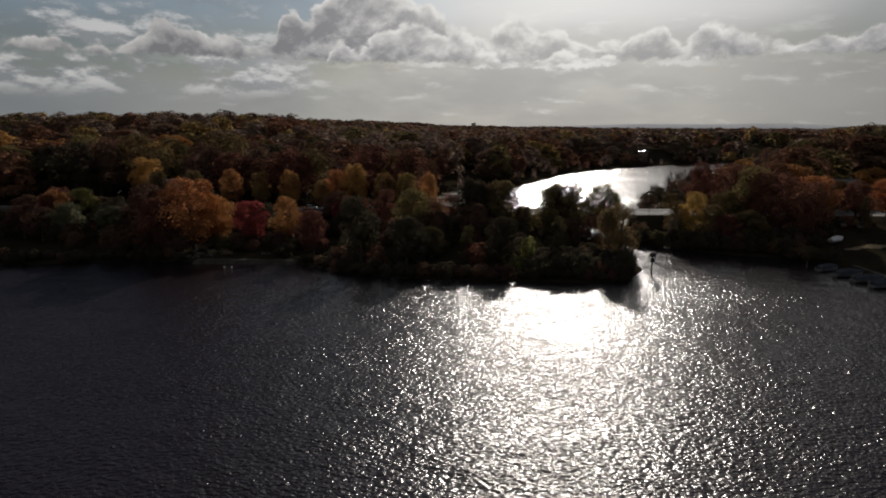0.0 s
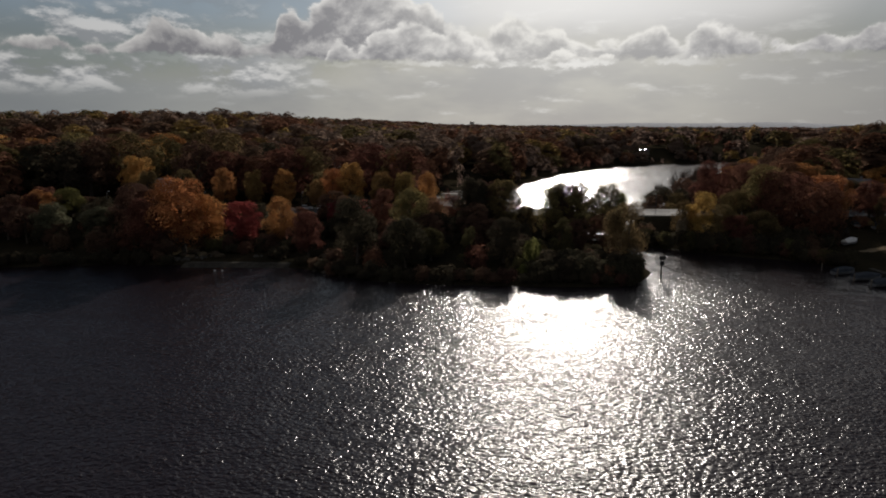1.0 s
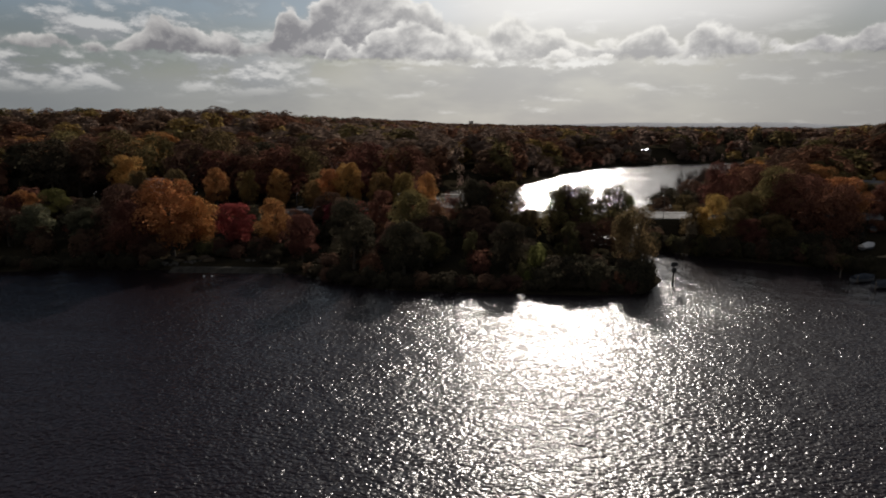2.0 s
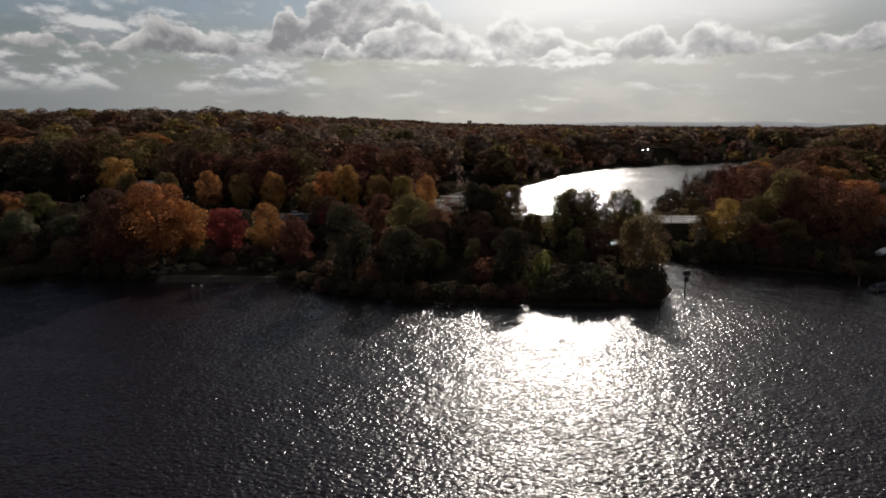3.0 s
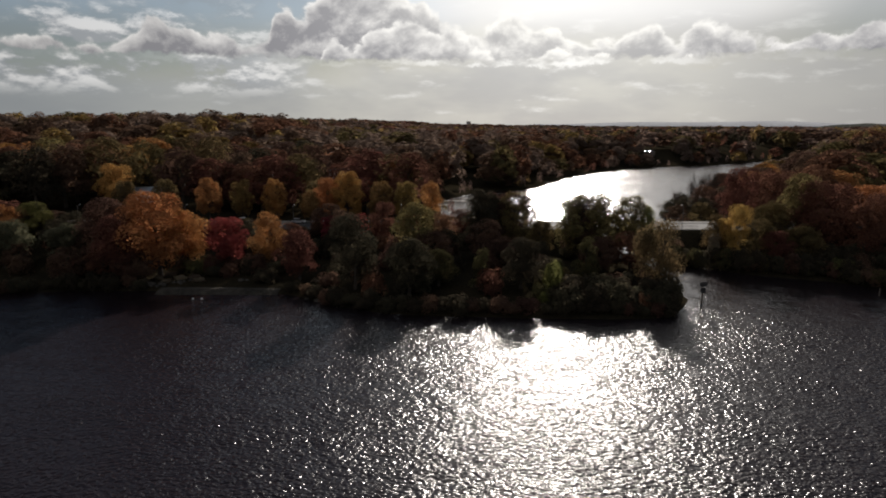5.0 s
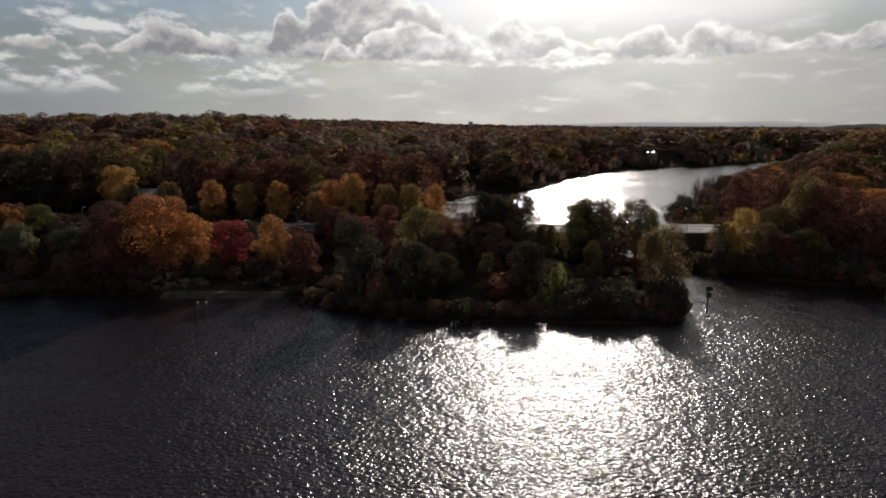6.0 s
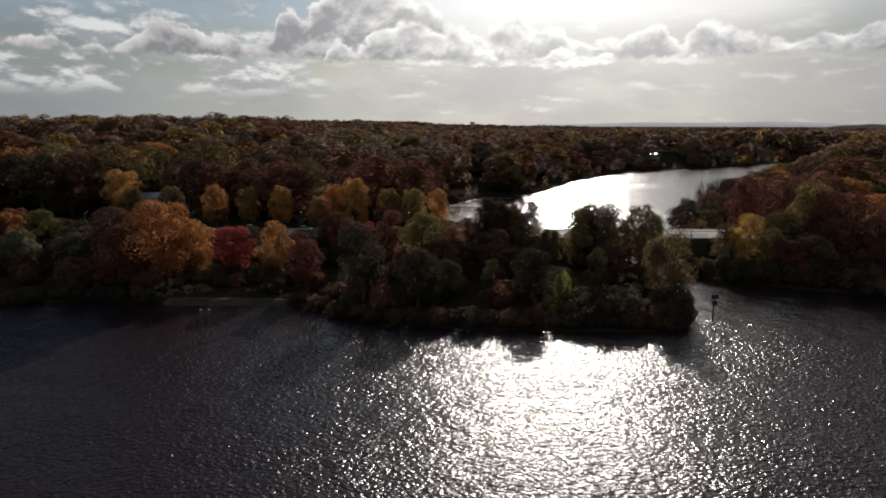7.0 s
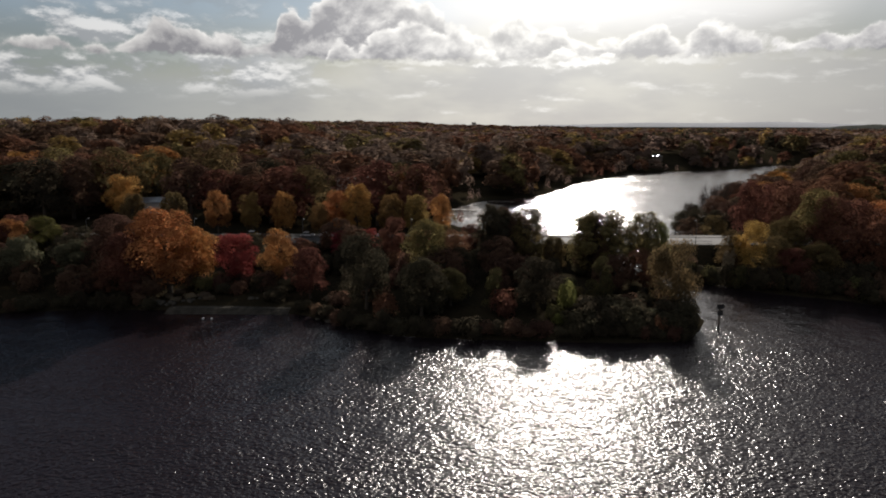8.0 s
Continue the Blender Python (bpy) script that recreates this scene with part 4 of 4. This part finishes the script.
buoy = thing("buoy", pose(-58.7, 126.9, 0), "small white round mooring buoy on the water", "buoy")
bm = bmesh.new()
bmesh.ops.create_uvsphere(bm, u_segments=16, v_segments=10, radius=0.25, matrix=Matrix.Diagonal((1, 1, 0.9, 1)))
bmesh.ops.translate(bm, vec=(0, 0, 0.12), verts=bm.verts)
part("float", bm, WHITE, buoy)
part("ring", rod(bmesh.new(), (0, 0, 0.34), (0, 0, 0.46), 0.04, 0.03, 8), STEEL, buoy, "steel mooring ring")

copy_thing(buoy, pose(-56.9, 127.2, -0.08))

# ---- bank steps and stones ----
steps = thing("bank_steps", pose(-55, 132.2, 0), "long grey stone steps going down into the lake", "steps")
for k in range(4):
    for j in range(14):
        w = 2.0
        part("stone", box(-14 + j * w + 0.02, -14 + (j + 1) * w - 0.02, -1.6 + k * 0.75, 0.5 + k * 0.75, -0.6, 0.1 + 0.2 * k, 0.03), STONE, steps)
stone_rng = np.random.default_rng(41)
for cx, cy, n in ((-72, 136.5, 12), (-47, 140.5, 4), (-29, 126.5, 4), (8, 119.2, 6), (-66, 139.5, 6)):
    for i in range(n):
        x, y = cx + stone_rng.normal() * 3.4, cy + stone_rng.normal() * 0.7
        if float(shore_distance(x, y)) < -0.5:
            y += 1.0
        bm = bmesh.new()
        bmesh.ops.create_icosphere(bm, subdivisions=2, radius=0.5 + 0.45 * stone_rng.random())
        for v in bm.verts:
            v.co *= 0.8 + 0.35 * noise.noise(v.co * 1.7 + Vector((x, y, 0)))+ 0.1
            v.co.z *= 0.6
        ob = part("boulder", bm, STONE, None, "pale weathered boulder on the lake bank")
        ob.location = (x, y, max(0.0, float(height(x, y))) + 0.1)
        tagged(ob, category="boulder", group="boulders along the bank")

# ---- jetties on the back lake ----


def jetty(x, y, turn, length, width=2.0):
    ob = thing("jetty", pose(x, y, 0, 0, 0, turn), "pale weathered wooden jetty on posts", "jetty", "jetties on the back lake")
    n = int(length / 0.5)
    for k in range(n):
        part("plank", box(k * 0.5, k * 0.5 + 0.46, -width / 2, width / 2, 0.62, 0.68), WOOD, ob)
    for k in range(int(length / 4) + 1):
        for side in (-1, 1):
            part("post", rod(bmesh.new(), (k * 4.0 + 0.2, side * (width / 2 - 0.1), -2.0), (k * 4.0 + 0.2, side * (width / 2 - 0.1), 0.95), 0.12, 0.11, 8), WOOD, ob)


for x, y, turn, length in ((-17, 268, 10, 12), (-16, 286, 8, 14), (-4, 305, -4, 12), (16, 338, -8, 14), (52, 404, -10, 18), (84, 470, -10, 20), (128, 528, -12, 24)):
    jetty(x, y, turn, length)

# ---- houses ----


def house(x, y, turn, w, d, h, rise, wall, roof, label, floors=2, bays=4):
    z = float(height(x, y)) - 0.3
    ob = thing("house", pose(x, y, z, 0, 0, turn), label, "house")
    part("wall", box(-w / 2, w / 2, -d / 2, d / 2, 0, h), wall, ob)
    bm = bmesh.new()
    e = 0.5
    pts = [(-w / 2 - e, -d / 2 - e, h), (w / 2 + e, -d / 2 - e, h), (w / 2 + e, d / 2 + e, h), (-w / 2 - e, d / 2 + e, h), (-w / 2 - e, 0, h + rise), (w / 2 + e, 0, h + rise)]
    v = [bm.verts.new(p) for p in pts]
    for f in ((0, 1, 5, 4), (2, 3, 4, 5), (1, 2, 5), (3, 0, 4), (0, 3, 2, 1)):
        bm.faces.new([v[k] for k in f])
    top = part("roof", bm, roof, ob)
    part("chimney", box(w * 0.2, w * 0.2 + 0.8, 0.4, 1.2, h + rise * 0.4, h + rise + 0.9, 0.03), CONCRETE, top)
    for fl in range(floors):
        for b in range(bays):
            cx, cz = -w / 2 + (b + 0.5) * w / bays, 0.9 + fl * (h - 0.4) / floors
            window = part("window", box(cx - 0.6, cx + 0.6, -d / 2 - 0.06, -d / 2 + 0.1, cz, cz + 1.5), WHITE, ob, "white window casing")
            part("pane", box(cx - 0.5, cx + 0.5, -d / 2 - 0.08, -d / 2 - 0.05, cz + 0.1, cz + 1.4), GLASS, window)


# far villa: walls kept dark, roof turned and pitched to throw a sun glint
house(186.5, 598, -66, 6.0, 7, 4.4, 1.27, WOOD, ZINC, "small lakeside villa with dark timber walls and a metal roof angled to glint", 1)
house(257, 427, -25, 16, 10, 8, 4, PLASTER, SLATE, "pale rendered house among the eastern trees")
house(-50, 304, 6, 18, 10, 10.5, 0.7, PLASTER, SLATE, "pale three-storey block with a nearly flat roof", 3, 6)
house(-121, 248, 14, 11, 9, 4.6, 1.6, WHITE, ZINC, "small white house with a pale metal roof", 1, 3)
plant("broad", "olive", 149, 208, 17, 6.5)
plant("broad", "brown", 158, 206, 16, 6.0)
house(158, 224, -30, 11, 8, 5, 3, PLASTER, SLATE, "pale house by the marina with slate roof", 2, 4)

house(112, 3300, 8, 20, 16, 32, 0.6, PLASTER, SLATE, "far-off tower block standing above the forest horizon", 8, 5)

# ---- small marina on the east shore ----


def boat(x, y, z, turn, length, cover, label):
    ob = thing("boat", pose(x, y, z, 0, 0, turn), label, "boat", "boats at the marina")
    bm = bmesh.new()
    rows = []
    for k in range(9):
        u = k / 8
        half = 0.17 * length * (1 - max(0, u - 0.45) ** 2 * 3.2) * (0.88 + 0.12 * min(1, u * 4))
        px = -length / 2 + u * length
        sheer = 0.75 + 0.35 * u * u
        rows.append([bm.verts.new((px, yy * max(half, 0.03), zz)) for yy, zz in ((-1, sheer), (-0.85, 0.25), (0, -0.15 + 0.3 * max(0, u - 0.8)), (0.85, 0.25), (1, sheer))])
    for a, b in zip(rows, rows[1:]):
        for k in range(4):
            bm.faces.new((a[k], a[k + 1], b[k + 1], b[k]))
    bm.faces.new(rows[0])
    part("hull", bm, HULL, ob)
    bm = bmesh.new()
    arcs = []
    for k in range(9):
        u = k / 8
        half = 0.172 * length * (1 - max(0, u - 0.45) ** 2 * 3.2) * (0.88 + 0.12 * min(1, u * 4))
        px = -length / 2 + u * length
        ridge = 0.8 + 0.9 * math.sin(math.pi * min(1, 0.2 + 0.8 * u))
        arcs.append([bm.verts.new((px, yy * max(half, 0.03), 0.78 + 0.33 * u * u + (ridge - 0.5) * zz + 0.05 * math.sin(k * 2.1 + yy * 3))) for yy, zz in ((-1.02, 0), (-0.7, 0.55), (0, 1), (0.7, 0.55), (1.02, 0))])
    for a, b in zip(arcs, arcs[1:]):
        for k in range(4):
            bm.faces.new((a[k], b[k], b[k + 1], a[k + 1]))
    bm.faces.new(arcs[0][::-1])
    part("cover", bm, cover, ob, "taut weather cover")


boat(101.0, 121.5, 0, 8, 7.5, TARP, "moored motor boat under a blue-grey cover")
boat(102.2, 115.5, 0, 6, 8.0, TARP, "moored motor boat under a blue-grey cover")
boat(102.6, 110.0, 0, 10, 7.0, TARP, "moored motor boat under a blue-grey cover")
boat(99.0, 127.5, 0, 16, 6.5, TARP, "small moored boat under a blue-grey cover")
boat(103.6, 104.0, 0, 4, 8.0, TARP, "moored motor boat under a blue-grey cover")
for x, y, turn, cover in ((117, 155, 30, WHITE), (121, 165, 60, TARP), (127, 170, 70, TARP), (124, 176, 55, WHITE), (131, 166, 50, TARP)):
    boat(x, y, float(height(x, y)) + 0.2, turn, 6.5, cover, "boat laid up ashore under a cover")
strip("quay", 106.6, 108.2, 96, 130, -2.0, 1.0, STONE, "low dark stone quay wall along the marina")
yard = sheet("yard", np.linspace(110, 134, 23), np.linspace(142, 154, 17), lambda X, Y: height(X, Y) + 0.05 - 0.5 * ease(np.hypot((X - 122) / 10, (Y - 148) / 3.2) + 0.35 * np.sin(X * 0.9) * np.cos(Y * 1.3 + X * 0.4), 0.55, 1.0), SAND, "pale sandy yard beside the marina")
for k, (x, y) in enumerate(((104.8, 124.5), (105.2, 118.5), (105.5, 112.6), (105.9, 107), (104.0, 130))):
    ob = part("mooring_post", rod(bmesh.new(), (0, 0, -2), (0, 0, 1.9), 0.14, 0.12, 10), WOOD, None, "weathered timber mooring post in the water")
    ob.location = (x - 8.5, y + 1.0, 0)
    tagged(ob, category="post", group="mooring posts")

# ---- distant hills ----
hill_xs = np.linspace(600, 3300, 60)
# pale blue-grey here is distance haze put into the hills' base colour
hills = sheet("backdrop", hill_xs, [4300, 4500, 4700], lambda X, Y: np.where(Y == 4500, 26 + 16 * np.sin((X - 600) / 900) ** 2 + 4 * np.sin(X / 160), 0), surface("hazed_hills", (0.42, 0.43, 0.45), (0.5, 0.51, 0.53), 0.004, 1.0, 0.0, gloss=0.0), "hills on the horizon, pale blue-grey from haze in their colour")
ridge = sheet("backdrop_2", np.linspace(1250, 3300, 70), [2900, 3000, 3150], lambda X, Y: np.where(Y == 3000, 3 + 29 * ease(X, 1250, 2000) + 2.0 * np.sin(X / 70) + 1.2 * np.sin(X / 23), 0),
              surface("far_ridge", (0.05, 0.055, 0.05), (0.1, 0.1, 0.085), 0.02, 1.0, 0.0, gloss=0.0), "dark wooded ridge on the horizon")
